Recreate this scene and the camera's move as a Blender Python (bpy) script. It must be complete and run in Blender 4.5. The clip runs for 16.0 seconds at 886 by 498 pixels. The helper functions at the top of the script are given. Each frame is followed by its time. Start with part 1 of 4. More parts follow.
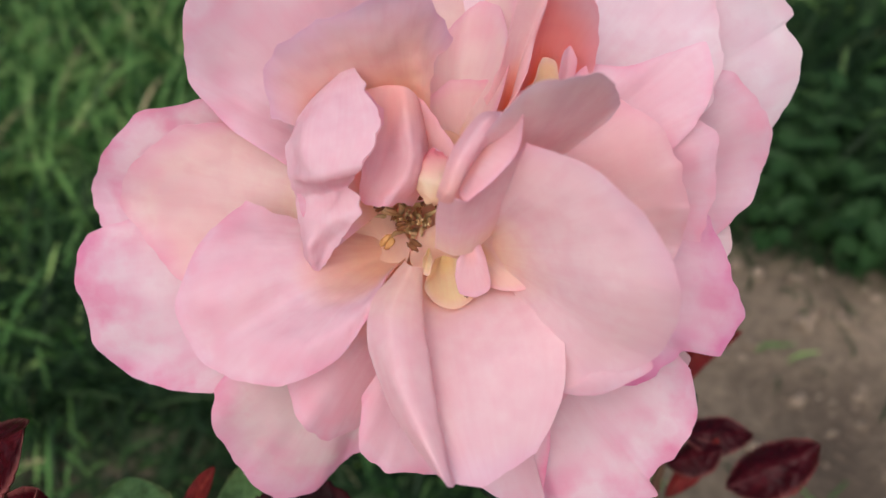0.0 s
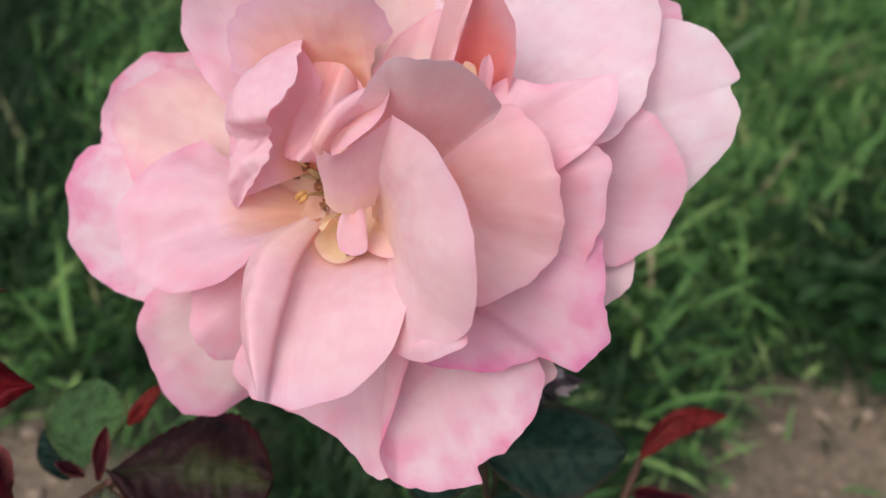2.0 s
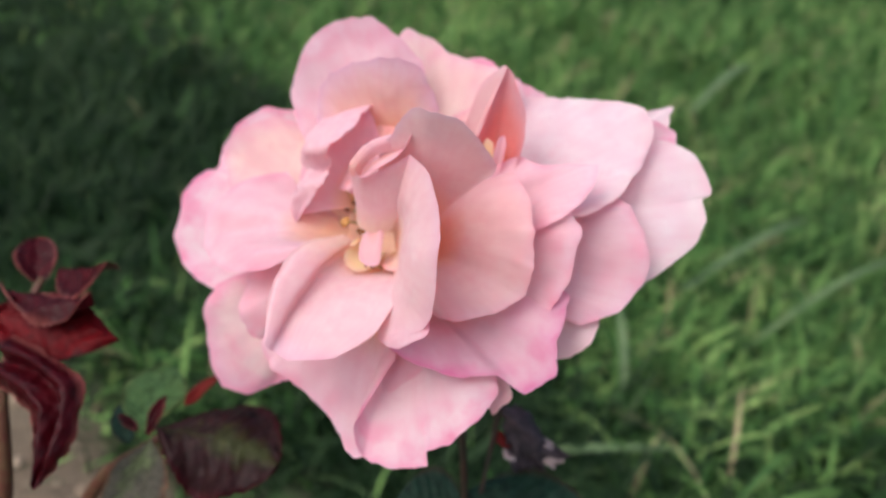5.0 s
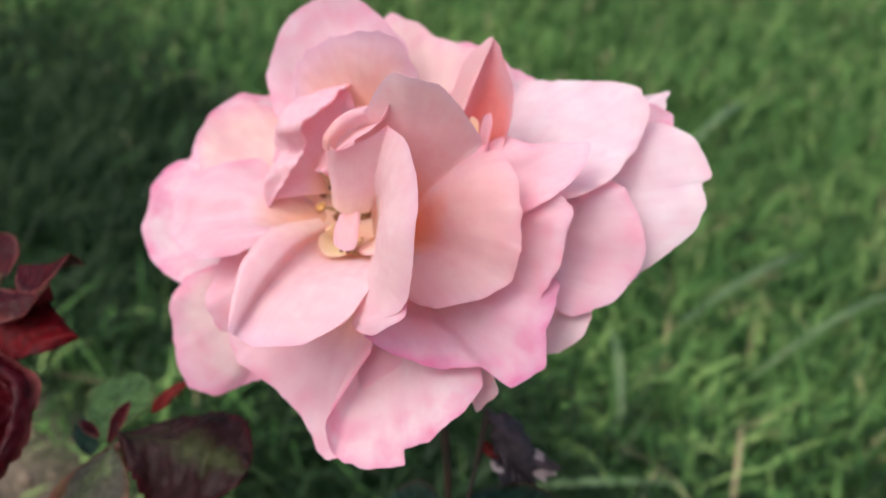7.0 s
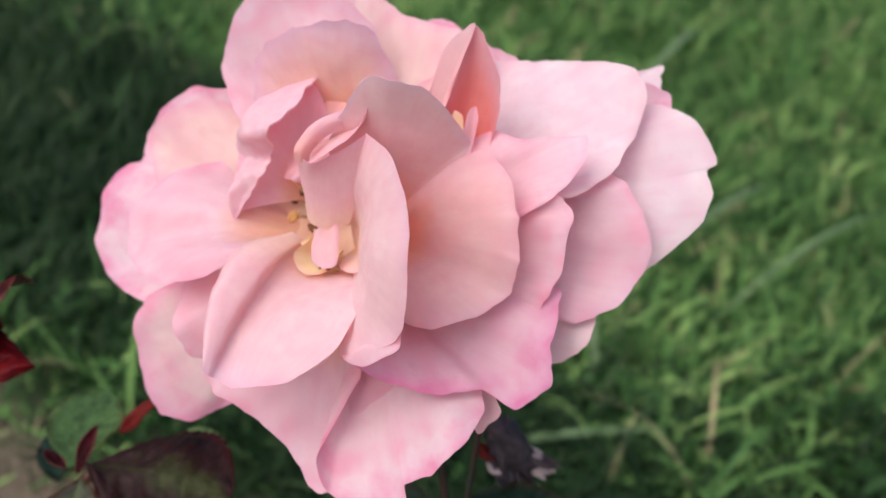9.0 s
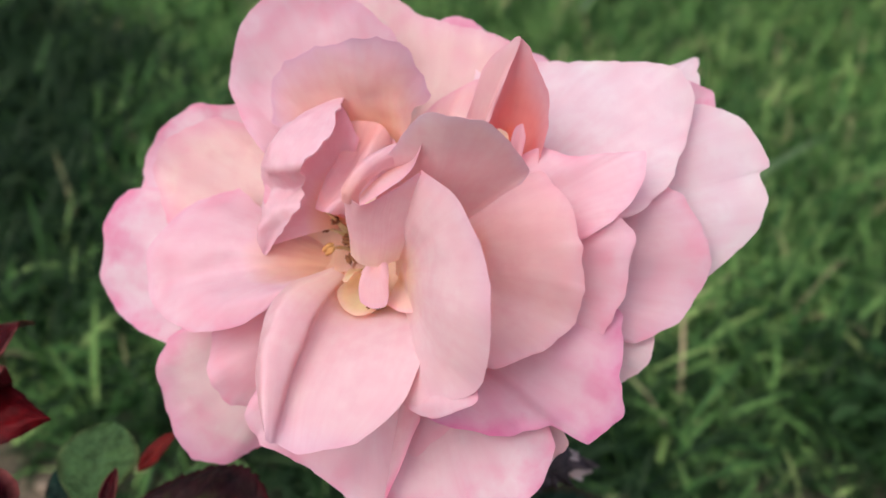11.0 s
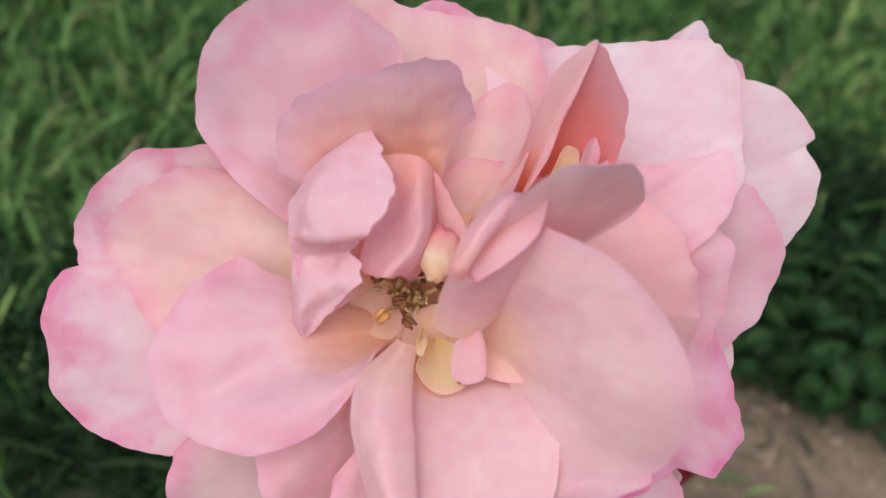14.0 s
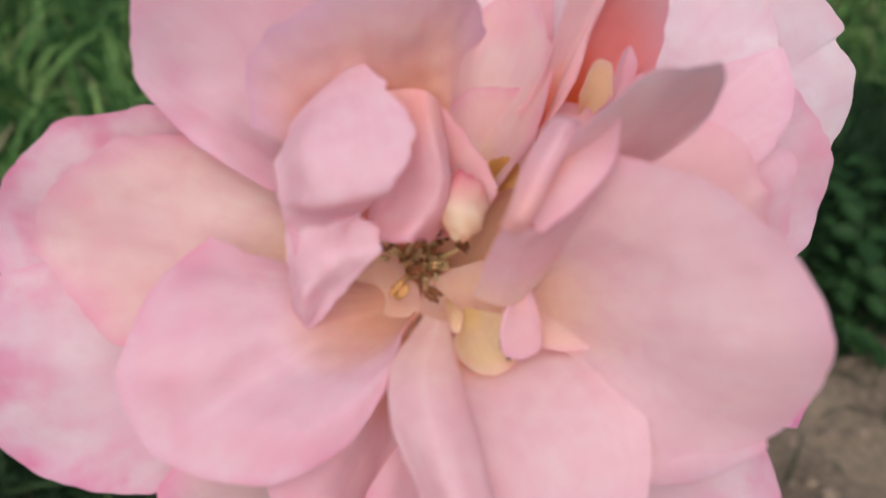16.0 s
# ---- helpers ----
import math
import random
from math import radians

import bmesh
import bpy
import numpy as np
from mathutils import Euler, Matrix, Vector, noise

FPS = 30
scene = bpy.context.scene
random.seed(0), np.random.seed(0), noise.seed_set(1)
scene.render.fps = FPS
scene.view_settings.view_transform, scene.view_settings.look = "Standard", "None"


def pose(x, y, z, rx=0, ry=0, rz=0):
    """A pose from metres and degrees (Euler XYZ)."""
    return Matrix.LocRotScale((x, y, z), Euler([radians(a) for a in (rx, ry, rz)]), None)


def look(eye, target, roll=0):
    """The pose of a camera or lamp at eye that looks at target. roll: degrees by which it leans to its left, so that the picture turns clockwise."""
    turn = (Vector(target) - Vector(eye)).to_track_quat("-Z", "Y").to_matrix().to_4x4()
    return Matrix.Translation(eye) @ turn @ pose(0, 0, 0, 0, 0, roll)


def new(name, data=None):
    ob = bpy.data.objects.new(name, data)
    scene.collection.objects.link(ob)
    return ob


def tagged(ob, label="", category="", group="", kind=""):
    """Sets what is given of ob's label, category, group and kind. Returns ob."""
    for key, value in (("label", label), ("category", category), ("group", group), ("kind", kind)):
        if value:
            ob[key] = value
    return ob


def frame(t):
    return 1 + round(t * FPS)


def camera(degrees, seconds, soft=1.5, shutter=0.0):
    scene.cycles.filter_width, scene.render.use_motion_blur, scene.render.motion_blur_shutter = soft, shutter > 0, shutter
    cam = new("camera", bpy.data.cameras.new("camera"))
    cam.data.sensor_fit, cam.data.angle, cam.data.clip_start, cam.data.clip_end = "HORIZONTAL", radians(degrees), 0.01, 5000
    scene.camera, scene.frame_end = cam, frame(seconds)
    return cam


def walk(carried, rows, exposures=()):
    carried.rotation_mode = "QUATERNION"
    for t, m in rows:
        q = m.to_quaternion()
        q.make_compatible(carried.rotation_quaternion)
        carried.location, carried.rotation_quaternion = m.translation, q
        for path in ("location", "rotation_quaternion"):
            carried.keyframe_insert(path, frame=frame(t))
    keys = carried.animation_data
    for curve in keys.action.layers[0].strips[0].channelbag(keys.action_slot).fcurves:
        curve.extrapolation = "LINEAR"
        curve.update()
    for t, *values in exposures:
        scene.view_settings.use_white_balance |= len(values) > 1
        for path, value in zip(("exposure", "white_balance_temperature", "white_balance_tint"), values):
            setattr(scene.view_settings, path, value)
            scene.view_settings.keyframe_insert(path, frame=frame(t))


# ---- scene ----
cam = camera(49.4, 16.0)
cam.data.dof.use_dof = True
cam.data.dof.focus_distance = 0.134
cam.data.dof.aperture_fstop = 20.5
PATH = [
    (0.0, 0.0000, 0.0000, 0.3634, 47.00, -0.00, 0.00),
    (0.5, 0.0092, 0.0005, 0.3592, 47.41, -0.49, 3.54),
    (1.0, 0.0181, 0.0019, 0.3571, 47.52, -1.59, 7.44),
    (1.5, 0.0328, -0.0044, 0.3562, 49.21, -1.56, 12.12),
    (2.0, 0.0457, -0.0132, 0.3614, 51.38, -2.52, 17.28),
    (2.5, 0.0603, -0.0229, 0.3668, 53.25, -3.50, 21.22),
    (3.0, 0.0712, -0.0338, 0.3727, 54.84, -4.12, 24.07),
    (3.5, 0.0782, -0.0411, 0.3743, 56.31, -4.73, 26.05),
    (4.0, 0.0809, -0.0427, 0.3716, 57.42, -6.06, 28.10),
    (4.2, 0.0818, -0.0456, 0.3711, 58.25, -6.39, 28.85),
    (6.3, 0.0937, -0.0395, 0.3476, 63.58, -7.46, 32.09),
    (6.5, 0.0922, -0.0394, 0.3478, 63.65, -7.56, 31.86),
    (7.0, 0.0882, -0.0362, 0.3473, 64.02, -7.43, 31.00),
    (7.5, 0.0867, -0.0337, 0.3459, 64.10, -7.25, 30.10),
    (8.0, 0.0826, -0.0307, 0.3479, 63.32, -7.12, 29.38),
    (8.5, 0.0782, -0.0265, 0.3498, 62.05, -6.42, 28.35),
    (9.0, 0.0738, -0.0228, 0.3513, 60.48, -5.89, 27.21),
    (9.2, 0.0720, -0.0215, 0.3517, 59.94, -5.55, 26.65),
    (11.5, 0.0401, -0.0150, 0.3591, 56.10, -5.13, 19.17),
    (12.0, 0.0302, -0.0118, 0.3596, 54.93, -5.35, 15.85),
    (12.5, 0.0226, -0.0066, 0.3603, 53.38, -5.54, 12.52),
    (13.0, 0.0109, -0.0039, 0.3588, 53.35, -6.50, 9.00),
    (13.5, 0.0005, 0.0002, 0.3588, 52.71, -7.08, 5.86),
    (14.0, -0.0051, 0.0033, 0.3573, 52.54, -6.80, 2.72),
    (14.5, -0.0111, 0.0085, 0.3543, 52.04, -6.39, -0.65),
    (15.0, -0.0167, 0.0136, 0.3504, 51.17, -6.41, -3.44),
    (15.5, -0.0188, 0.0177, 0.3468, 50.69, -6.07, -5.24),
    (16.0, -0.0188, 0.0212, 0.3414, 51.23, -5.64, -6.77),
]
scene.cycles.max_bounces, scene.cycles.diffuse_bounces, scene.cycles.transmission_bounces = 14, 8, 10
EXPOSURES = [(t, stops, 6080, 13) for t, stops in ((0.0, -0.23), (2.0, -0.08), (4.0, 0.07), (7.0, 0.16), (9.0, 0.11), (12.0, -0.1), (14.0, -0.23), (16.0, -0.31))]
walk(cam, [(t, pose(x, y, z, rx, ry, rz)) for t, x, y, z, rx, ry, rz in PATH], EXPOSURES)

# ---- world and sun: soft daylight under a bright overcast sky ----
world = bpy.data.worlds.new("world")
scene.world = world
world.use_nodes = True
SUN_UP, SUN_ROUND = radians(52), radians(200)
wn, wl = world.node_tree.nodes, world.node_tree.links
sky = wn.new("ShaderNodeTexSky")
sky.sky_type, sky.sun_disc = "NISHITA", False
sky.sun_elevation, sky.sun_rotation = SUN_UP, SUN_ROUND
sky.air_density, sky.dust_density, sky.ozone_density = 0.8, 7.0, 0.6
wl.new(sky.outputs[0], wn["Background"].inputs[0])
wn["Background"].inputs[1].default_value = 0.15
sun = new("sun", bpy.data.lights.new("sun", "SUN"))
sun.data.energy, sun.data.angle, sun.data.color = 0.9, radians(100), (1.0, 0.955, 0.985)
SUN_WAY = Vector((math.sin(SUN_ROUND) * math.cos(SUN_UP), math.cos(SUN_ROUND) * math.cos(SUN_UP), math.sin(SUN_UP)))
sun.matrix_world = look(SUN_WAY * 10, (0, 0, 0))


# ---- materials ----
def material(name):
    m = bpy.data.materials.new(name)
    m.use_nodes = True
    return m, m.node_tree.nodes, m.node_tree.links


def ramp(nodes, stops):
    r = nodes.new("ShaderNodeValToRGB")
    r.color_ramp.elements.remove(r.color_ramp.elements[1])
    r.color_ramp.elements[0].position, r.color_ramp.elements[0].color = stops[0][0], (*stops[0][1], 1)
    for at, colour in stops[1:]:
        r.color_ramp.elements.new(at).color = (*colour, 1)
    return r


def noisy(nodes, links, scale, detail=4.0, kind="Object", stretch=None):
    tc = nodes.new("ShaderNodeTexCoord")
    n = nodes.new("ShaderNodeTexNoise")
    n.inputs["Scale"].default_value, n.inputs["Detail"].default_value = scale, detail
    if stretch:
        mp = nodes.new("ShaderNodeMapping")
        mp.inputs["Scale"].default_value = stretch
        links.new(tc.outputs[kind], mp.inputs[0])
        links.new(mp.outputs[0], n.inputs["Vector"])
    else:
        links.new(tc.outputs[kind], n.inputs["Vector"])
    return n


def mixed(nodes, links, fac, a, b, blend="MIX"):
    m = nodes.new("ShaderNodeMix")
    m.data_type, m.blend_type = "RGBA", blend
    for socket, value in ((m.inputs[0], fac), (m.inputs[6], a), (m.inputs[7], b)):
        if isinstance(value, (int, float)):
            socket.default_value = value
        elif isinstance(value, tuple):
            socket.default_value = (*value, 1)
        else:
            links.new(value, socket)
    return m.outputs[2]


def petal_material(name, base, body, rim, blush, blush_amount=0.5, through_light=0.52, reach=0.16, rim_at=0.88):
    """A petal: base colour at its foot, body over most of it, rim at its edge, with blotches of blush towards the rim and fine veins."""
    m, n, l = material(name)
    uv = n.new("ShaderNodeUVMap")
    split = n.new("ShaderNodeSeparateXYZ")
    l.new(uv.outputs[0], split.inputs[0])
    big = noisy(n, l, 90.0, 3.0)
    wob = n.new("ShaderNodeMath")
    wob.operation = "MULTIPLY_ADD"
    wob.inputs[1].default_value = 0.24
    l.new(big.outputs["Fac"], wob.inputs[0])
    off = n.new("ShaderNodeMath")
    off.operation = "SUBTRACT"
    off.inputs[1].default_value = 0.12
    l.new(split.outputs[1], off.inputs[0])
    l.new(off.outputs[0], wob.inputs[2])
    r = ramp(n, [(0.0, base), (reach, base), (reach + 0.3, body), (max(rim_at, reach + 0.31), body), (1.0, rim)])
    l.new(wob.outputs[0], r.inputs[0])
    # blotches of deeper pink near the rim
    spots = noisy(n, l, 210.0, 7.0)
    sr = ramp(n, [(0.44, (0, 0, 0)), (0.66, (1, 1, 1))])
    l.new(spots.outputs["Fac"], sr.inputs[0])
    er = ramp(n, [(0.55, (0, 0, 0)), (1.0, (1, 1, 1))])
    l.new(split.outputs[1], er.inputs[0])
    both = n.new("ShaderNodeMath")
    both.operation = "MULTIPLY"
    l.new(sr.outputs[0], both.inputs[0])
    l.new(er.outputs[0], both.inputs[1])
    amount = n.new("ShaderNodeMath")
    amount.operation = "MULTIPLY"
    amount.inputs[1].default_value = blush_amount
    l.new(both.outputs[0], amount.inputs[0])
    c = mixed(n, l, amount.outputs[0], r.outputs[0], blush)
    # a thin deeper line along the free edge
    hem = ramp(n, [(0.955, (0, 0, 0)), (0.995, (0.14, 0.14, 0.14))])
    l.new(split.outputs[1], hem.inputs[0])
    c = mixed(n, l, hem.outputs[0], c, blush)
    # veins that run out from the foot
    vein = noisy(n, l, 1.0, 6.0, "UV", (30.0, 2.6, 1.0))
    vr = ramp(n, [(0.3, (0.985, 0.945, 0.958)), (0.7, (1.0, 1.015, 1.012))])
    l.new(vein.outputs["Fac"], vr.inputs[0])
    c = mixed(n, l, 1.0, c, vr.outputs[0], "MULTIPLY")
    speck = noisy(n, l, 420.0, 6.0)
    mr = ramp(n, [(0.35, (0.985, 0.935, 0.955)), (0.65, (1.01, 1.03, 1.02))])
    l.new(speck.outputs["Fac"], mr.inputs[0])
    c = mixed(n, l, 1.0, c, mr.outputs[0], "MULTIPLY")
    cloud = noisy(n, l, 55.0, 4.0)
    kr = ramp(n, [(0.35, (0.995, 0.975, 0.985)), (0.65, (1.0, 1.015, 1.02))])
    l.new(cloud.outputs["Fac"], kr.inputs[0])
    c = mixed(n, l, 1.0, c, kr.outputs[0], "MULTIPLY")
    bump = n.new("ShaderNodeBump")
    bump.inputs["Strength"].default_value, bump.inputs["Distance"].default_value = 0.3, 0.00022
    l.new(vein.outputs["Fac"], bump.inputs["Height"])
    swell = noisy(n, l, 170.0, 3.0)
    soft = n.new("ShaderNodeBump")
    soft.inputs["Strength"].default_value, soft.inputs["Distance"].default_value = 0.14, 0.0007
    l.new(swell.outputs["Fac"], soft.inputs["Height"])
    l.new(soft.outputs[0], bump.inputs["Normal"])
    p = n["Principled BSDF"]
    p.inputs["Roughness"].default_value = 0.6
    p.inputs["Specular IOR Level"].default_value = 0.25
    p.inputs["Sheen Weight"].default_value = 0.15
    l.new(c, p.inputs["Base Color"])
    l.new(bump.outputs[0], p.inputs["Normal"])
    t = n.new("ShaderNodeBsdfTranslucent")
    deep = mixed(n, l, 1.0, c, (1.0, 0.82, 0.77), "MULTIPLY")
    l.new(deep, t.inputs[0])
    mix = n.new("ShaderNodeMixShader")
    mix.inputs[0].default_value = through_light
    l.new(p.outputs[0], mix.inputs[1])
    l.new(t.outputs[0], mix.inputs[2])
    l.new(mix.outputs[0], n["Material Output"].inputs[0])
    return m


PINK = petal_material("petal_pink", (0.941, 0.731, 0.518), (0.932, 0.770, 0.832), (0.935, 0.785, 0.870), (0.87, 0.38, 0.55), 0.55)
ROSY = petal_material("petal_rosy", (0.941, 0.814, 0.788), (0.932, 0.835, 0.880), (0.922, 0.70, 0.81), (0.85, 0.30, 0.52), 0.8)
CREAM = petal_material("petal_cream", (0.95, 0.855, 0.66), (0.952, 0.865, 0.825), (0.935, 0.780, 0.830), (0.88, 0.44, 0.60), 0.55, 0.55)
PALE = petal_material("petal_pale", (0.941, 0.846, 0.850), (0.941, 0.882, 0.928), (0.941, 0.931, 0.935), (0.89, 0.54, 0.68), 0.4)
# orange foot: the petal's warm base, strengthened to paint the glow between petals
SALMON = petal_material("petal_salmon", (0.96, 0.56, 0.34), (0.938, 0.765, 0.765), (0.935, 0.775, 0.81), (0.88, 0.42, 0.54), 0.35, 0.54, 0.14)
CORAL = petal_material("petal_coral", (0.95, 0.40, 0.16), (0.94, 0.50, 0.46), (0.92, 0.68, 0.73), (0.89, 0.36, 0.40), 0.4, 0.57, 0.2, 0.7)
ROSE = petal_material("petal_rose", (0.941, 0.794, 0.778), (0.928, 0.745, 0.830), (0.895, 0.56, 0.75), (0.82, 0.24, 0.50), 0.75)
# peach body paints the inner glow, darker lavender rim the dimmer bluish skylight
LILAC = petal_material("petal_lilac", (0.95, 0.74, 0.50), (0.945, 0.765, 0.68), (0.88, 0.715, 0.825), (0.82, 0.54, 0.72), 0.35, 0.5, 0.30, 0.66)
LEMON = petal_material("petal_lemon", (0.93, 0.88, 0.42), (0.97, 0.955, 0.64), (0.965, 0.928, 0.745), (0.92, 0.66, 0.56), 0.1)
PEACH = petal_material("petal_peach", (0.94, 0.76, 0.46), (0.95, 0.84, 0.73), (0.941, 0.794, 0.788), (0.90, 0.50, 0.56), 0.3)
# foot is deepened to orange for the glow low between the petals
ARCH = petal_material("petal_arch", (0.955, 0.58, 0.38), (0.955, 0.77, 0.77), (0.94, 0.82, 0.865), (0.88, 0.64, 0.76), 0.2, 0.42, 0.16)
CLAW = petal_material("petal_claw", (0.94, 0.78, 0.56), (0.94, 0.78, 0.58), (0.94, 0.80, 0.66), (0.92, 0.68, 0.52), 0.3)
FRONT = petal_material("petal_front", (0.955, 0.84, 0.66), (0.942, 0.79, 0.81), (0.935, 0.785, 0.845), (0.88, 0.50, 0.62), 0.3, 0.48, 0.2)
LONG = petal_material("petal_long", (0.945, 0.83, 0.72), (0.938, 0.78, 0.81), (0.932, 0.78, 0.855), (0.87, 0.46, 0.62), 0.35, 0.52, 0.06)
HEM = petal_material("petal_hem", (0.94, 0.835, 0.70), (0.935, 0.835, 0.830), (0.922, 0.62, 0.77), (0.86, 0.34, 0.54), 0.8, 0.54, 0.16, 0.84)
POCKET = petal_material("petal_pocket", (0.50, 0.27, 0.06), (0.58, 0.33, 0.08), (0.66, 0.42, 0.14), (0.55, 0.30, 0.08), 0.3, 0.3)
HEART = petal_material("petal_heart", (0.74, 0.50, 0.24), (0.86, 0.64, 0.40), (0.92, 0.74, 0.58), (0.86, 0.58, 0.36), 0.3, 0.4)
TWIST = petal_material("petal_twisted", (0.93, 0.78, 0.85), (0.93, 0.78, 0.84), (0.92, 0.77, 0.86), (0.87, 0.50, 0.64), 0.25)
ROLL = petal_material("petal_rolled", (0.95, 0.70, 0.66), (0.93, 0.74, 0.78), (0.92, 0.76, 0.84), (0.87, 0.48, 0.62), 0.35)
BUD = petal_material("petal_bud", (0.965, 0.89, 0.60), (0.965, 0.90, 0.68), (0.91, 0.32, 0.40), (0.84, 0.20, 0.30), 0.9, 0.4, 0.15, 0.46)


def leaf_material(name, face, vein, rim, gloss=0.4, mottle=0.5):
    """A leaf: face colour mottled with the vein colour along its middle, a faint net of veins and a tinted margin."""
    m, n, l = material(name)
    uv = n.new("ShaderNodeUVMap")
    split = n.new("ShaderNodeSeparateXYZ")
    l.new(uv.outputs[0], split.inputs[0])
    away = n.new("ShaderNodeMath")
    away.operation = "SUBTRACT"
    away.inputs[1].default_value = 0.5
    l.new(split.outputs[0], away.inputs[0])
    side = n.new("ShaderNodeMath")
    side.operation = "ABSOLUTE"
    l.new(away.outputs[0], side.inputs[0])
    # mottling: the vein colour spreads from the midrib in uneven blotches
    tinge = noisy(n, l, 190.0, 6.0)
    spread = n.new("ShaderNodeMath")
    spread.operation = "MULTIPLY_ADD"
    spread.inputs[1].default_value = -0.9
    l.new(side.outputs[0], spread.inputs[0])
    l.new(tinge.outputs["Fac"], spread.inputs[2])
    tr = ramp(n, [(0.30, (0, 0, 0)), (0.58, (mottle, mottle, mottle))])
    l.new(spread.outputs[0], tr.inputs[0])
    c = mixed(n, l, tr.outputs[0], face, vein)
    er = ramp(n, [(0.40, (0, 0, 0)), (0.49, (0.8, 0.8, 0.8))])
    l.new(side.outputs[0], er.inputs[0])
    c = mixed(n, l, er.outputs[0], c, rim)
    big = noisy(n, l, 420.0, 6.0)
    br = ramp(n, [(0.3, (0.55, 0.55, 0.55)), (0.7, (1.3, 1.3, 1.3))])
    l.new(big.outputs["Fac"], br.inputs[0])
    c = mixed(n, l, 1.0, c, br.outputs[0], "MULTIPLY")
    # midrib and net of veins
    rib = ramp(n, [(0.0, (0.55, 0.55, 0.55)), (0.006, (0.4, 0.4, 0.4)), (0.02, (0, 0, 0))])
    l.new(side.outputs[0], rib.inputs[0])
    c = mixed(n, l, rib.outputs[0], c, vein)
    net = n.new("ShaderNodeTexVoronoi")
    net.feature = "DISTANCE_TO_EDGE"
    net.inputs["Scale"].default_value = 9.0
    l.new(uv.outputs[0], net.inputs["Vector"])
    nr = ramp(n, [(0.0, (0.14, 0.14, 0.14)), (0.05, (0, 0, 0))])
    l.new(net.outputs["Distance"], nr.inputs[0])
    c = mixed(n, l, nr.outputs[0], c, vein)
    bump = n.new("ShaderNodeBump")
    bump.inputs["Strength"].default_value, bump.inputs["Distance"].default_value = 0.5, 0.0006
    l.new(net.outputs["Distance"], bump.inputs["Height"])
    fine = n.new("ShaderNodeBump")
    fine.inputs["Strength"].default_value, fine.inputs["Distance"].default_value = 0.5, 0.0006
    l.new(big.outputs["Fac"], fine.inputs["Height"])
    l.new(bump.outputs[0], fine.inputs["Normal"])
    p = n["Principled BSDF"]
    p.inputs["Specular IOR Level"].default_value = 0.16
    p.inputs["Roughness"].default_value = gloss
    l.new(c, p.inputs["Base Color"])
    l.new(fine.outputs[0], p.inputs["Normal"])
    t = n.new("ShaderNodeBsdfTranslucent")
    l.new(c, t.inputs[0])
    mix = n.new("ShaderNodeMixShader")
    mix.inputs[0].default_value = 0.25
    l.new(p.outputs[0], mix.inputs[1])
    l.new(t.outputs[0], mix.inputs[2])
    l.new(mix.outputs[0], n["Material Output"].inputs[0])
    return m


LEAF_GREEN = leaf_material("leaf_green", (0.125, 0.245, 0.080), (0.135, 0.255, 0.095), (0.13, 0.17, 0.055), 0.6, 0.4)
LEAF_TEAL = leaf_material("leaf_dark_green", (0.016, 0.046, 0.030), (0.034, 0.066, 0.034), (0.050, 0.036, 0.020), 0.5, 0.4)
LEAF_MAROON = leaf_material("leaf_maroon", (0.026, 0.009, 0.010), (0.042, 0.052, 0.016), (0.045, 0.003, 0.006), 0.5, 0.9)
LEAF_OLIVE = leaf_material("leaf_olive", (0.080, 0.078, 0.058), (0.095, 0.130, 0.055), (0.13, 0.060, 0.030), 0.5, 0.9)
LEAF_RED = leaf_material("leaf_red", (0.115, 0.0015, 0.004), (0.13, 0.006, 0.008), (0.05, 0.004, 0.007), 0.55, 0.4)
# bright margin colour paints in the glossy highlights along the leaf edges
LEAF_WINE = leaf_material("leaf_wine", (0.045, 0.002, 0.005), (0.085, 0.006, 0.010), (0.24, 0.075, 0.065), 0.36, 0.5)
LEAF_SCARLET = leaf_material("leaf_scarlet", (0.20, 0.018, 0.016), (0.24, 0.045, 0.030), (0.14, 0.03, 0.024), 0.5, 0.5)


def plain_material(name, low, high, scale=300.0, rough=0.6, bump_by=0.0004):
    m, n, l = material(name)
    big = noisy(n, l, scale, 6.0)
    r = ramp(n, [(0.3, low), (0.7, high)])
    l.new(big.outputs["Fac"], r.inputs[0])
    bump = n.new("ShaderNodeBump")
    bump.inputs["Strength"].default_value, bump.inputs["Distance"].default_value = 0.6, bump_by
    l.new(big.outputs["Fac"], bump.inputs["Height"])
    p = n["Principled BSDF"]
    p.inputs["Roughness"].default_value = rough
    l.new(r.outputs[0], p.inputs["Base Color"])
    l.new(bump.outputs[0], p.inputs["Normal"])
    return m


STEM_DARK = plain_material("stem_dark", (0.022, 0.018, 0.009), (0.050, 0.022, 0.012))
STEM_RED = plain_material("stem_red", (0.09, 0.02, 0.014), (0.10, 0.06, 0.025))
WITHERED = plain_material("withered", (0.020, 0.017, 0.020), (0.10, 0.075, 0.085), 260.0, 0.8, 0.002)
DRY = plain_material("dry_husk", (0.35, 0.27, 0.25), (0.50, 0.42, 0.40), 260.0, 0.8, 0.001)
ANTHER = plain_material("anther_brown", (0.10, 0.03, 0.01), (0.26, 0.11, 0.03), 900.0, 0.7)
ANTHER_OCHRE = plain_material("anther_ochre", (0.45, 0.22, 0.06), (0.62, 0.36, 0.12), 900.0, 0.7)
FILAMENT = plain_material("filament_cream", (0.55, 0.42, 0.18), (0.70, 0.58, 0.32), 900.0, 0.6)
HUSK = plain_material("flower_base", (0.20, 0.16, 0.05), (0.36, 0.28, 0.10), 500.0, 0.7)


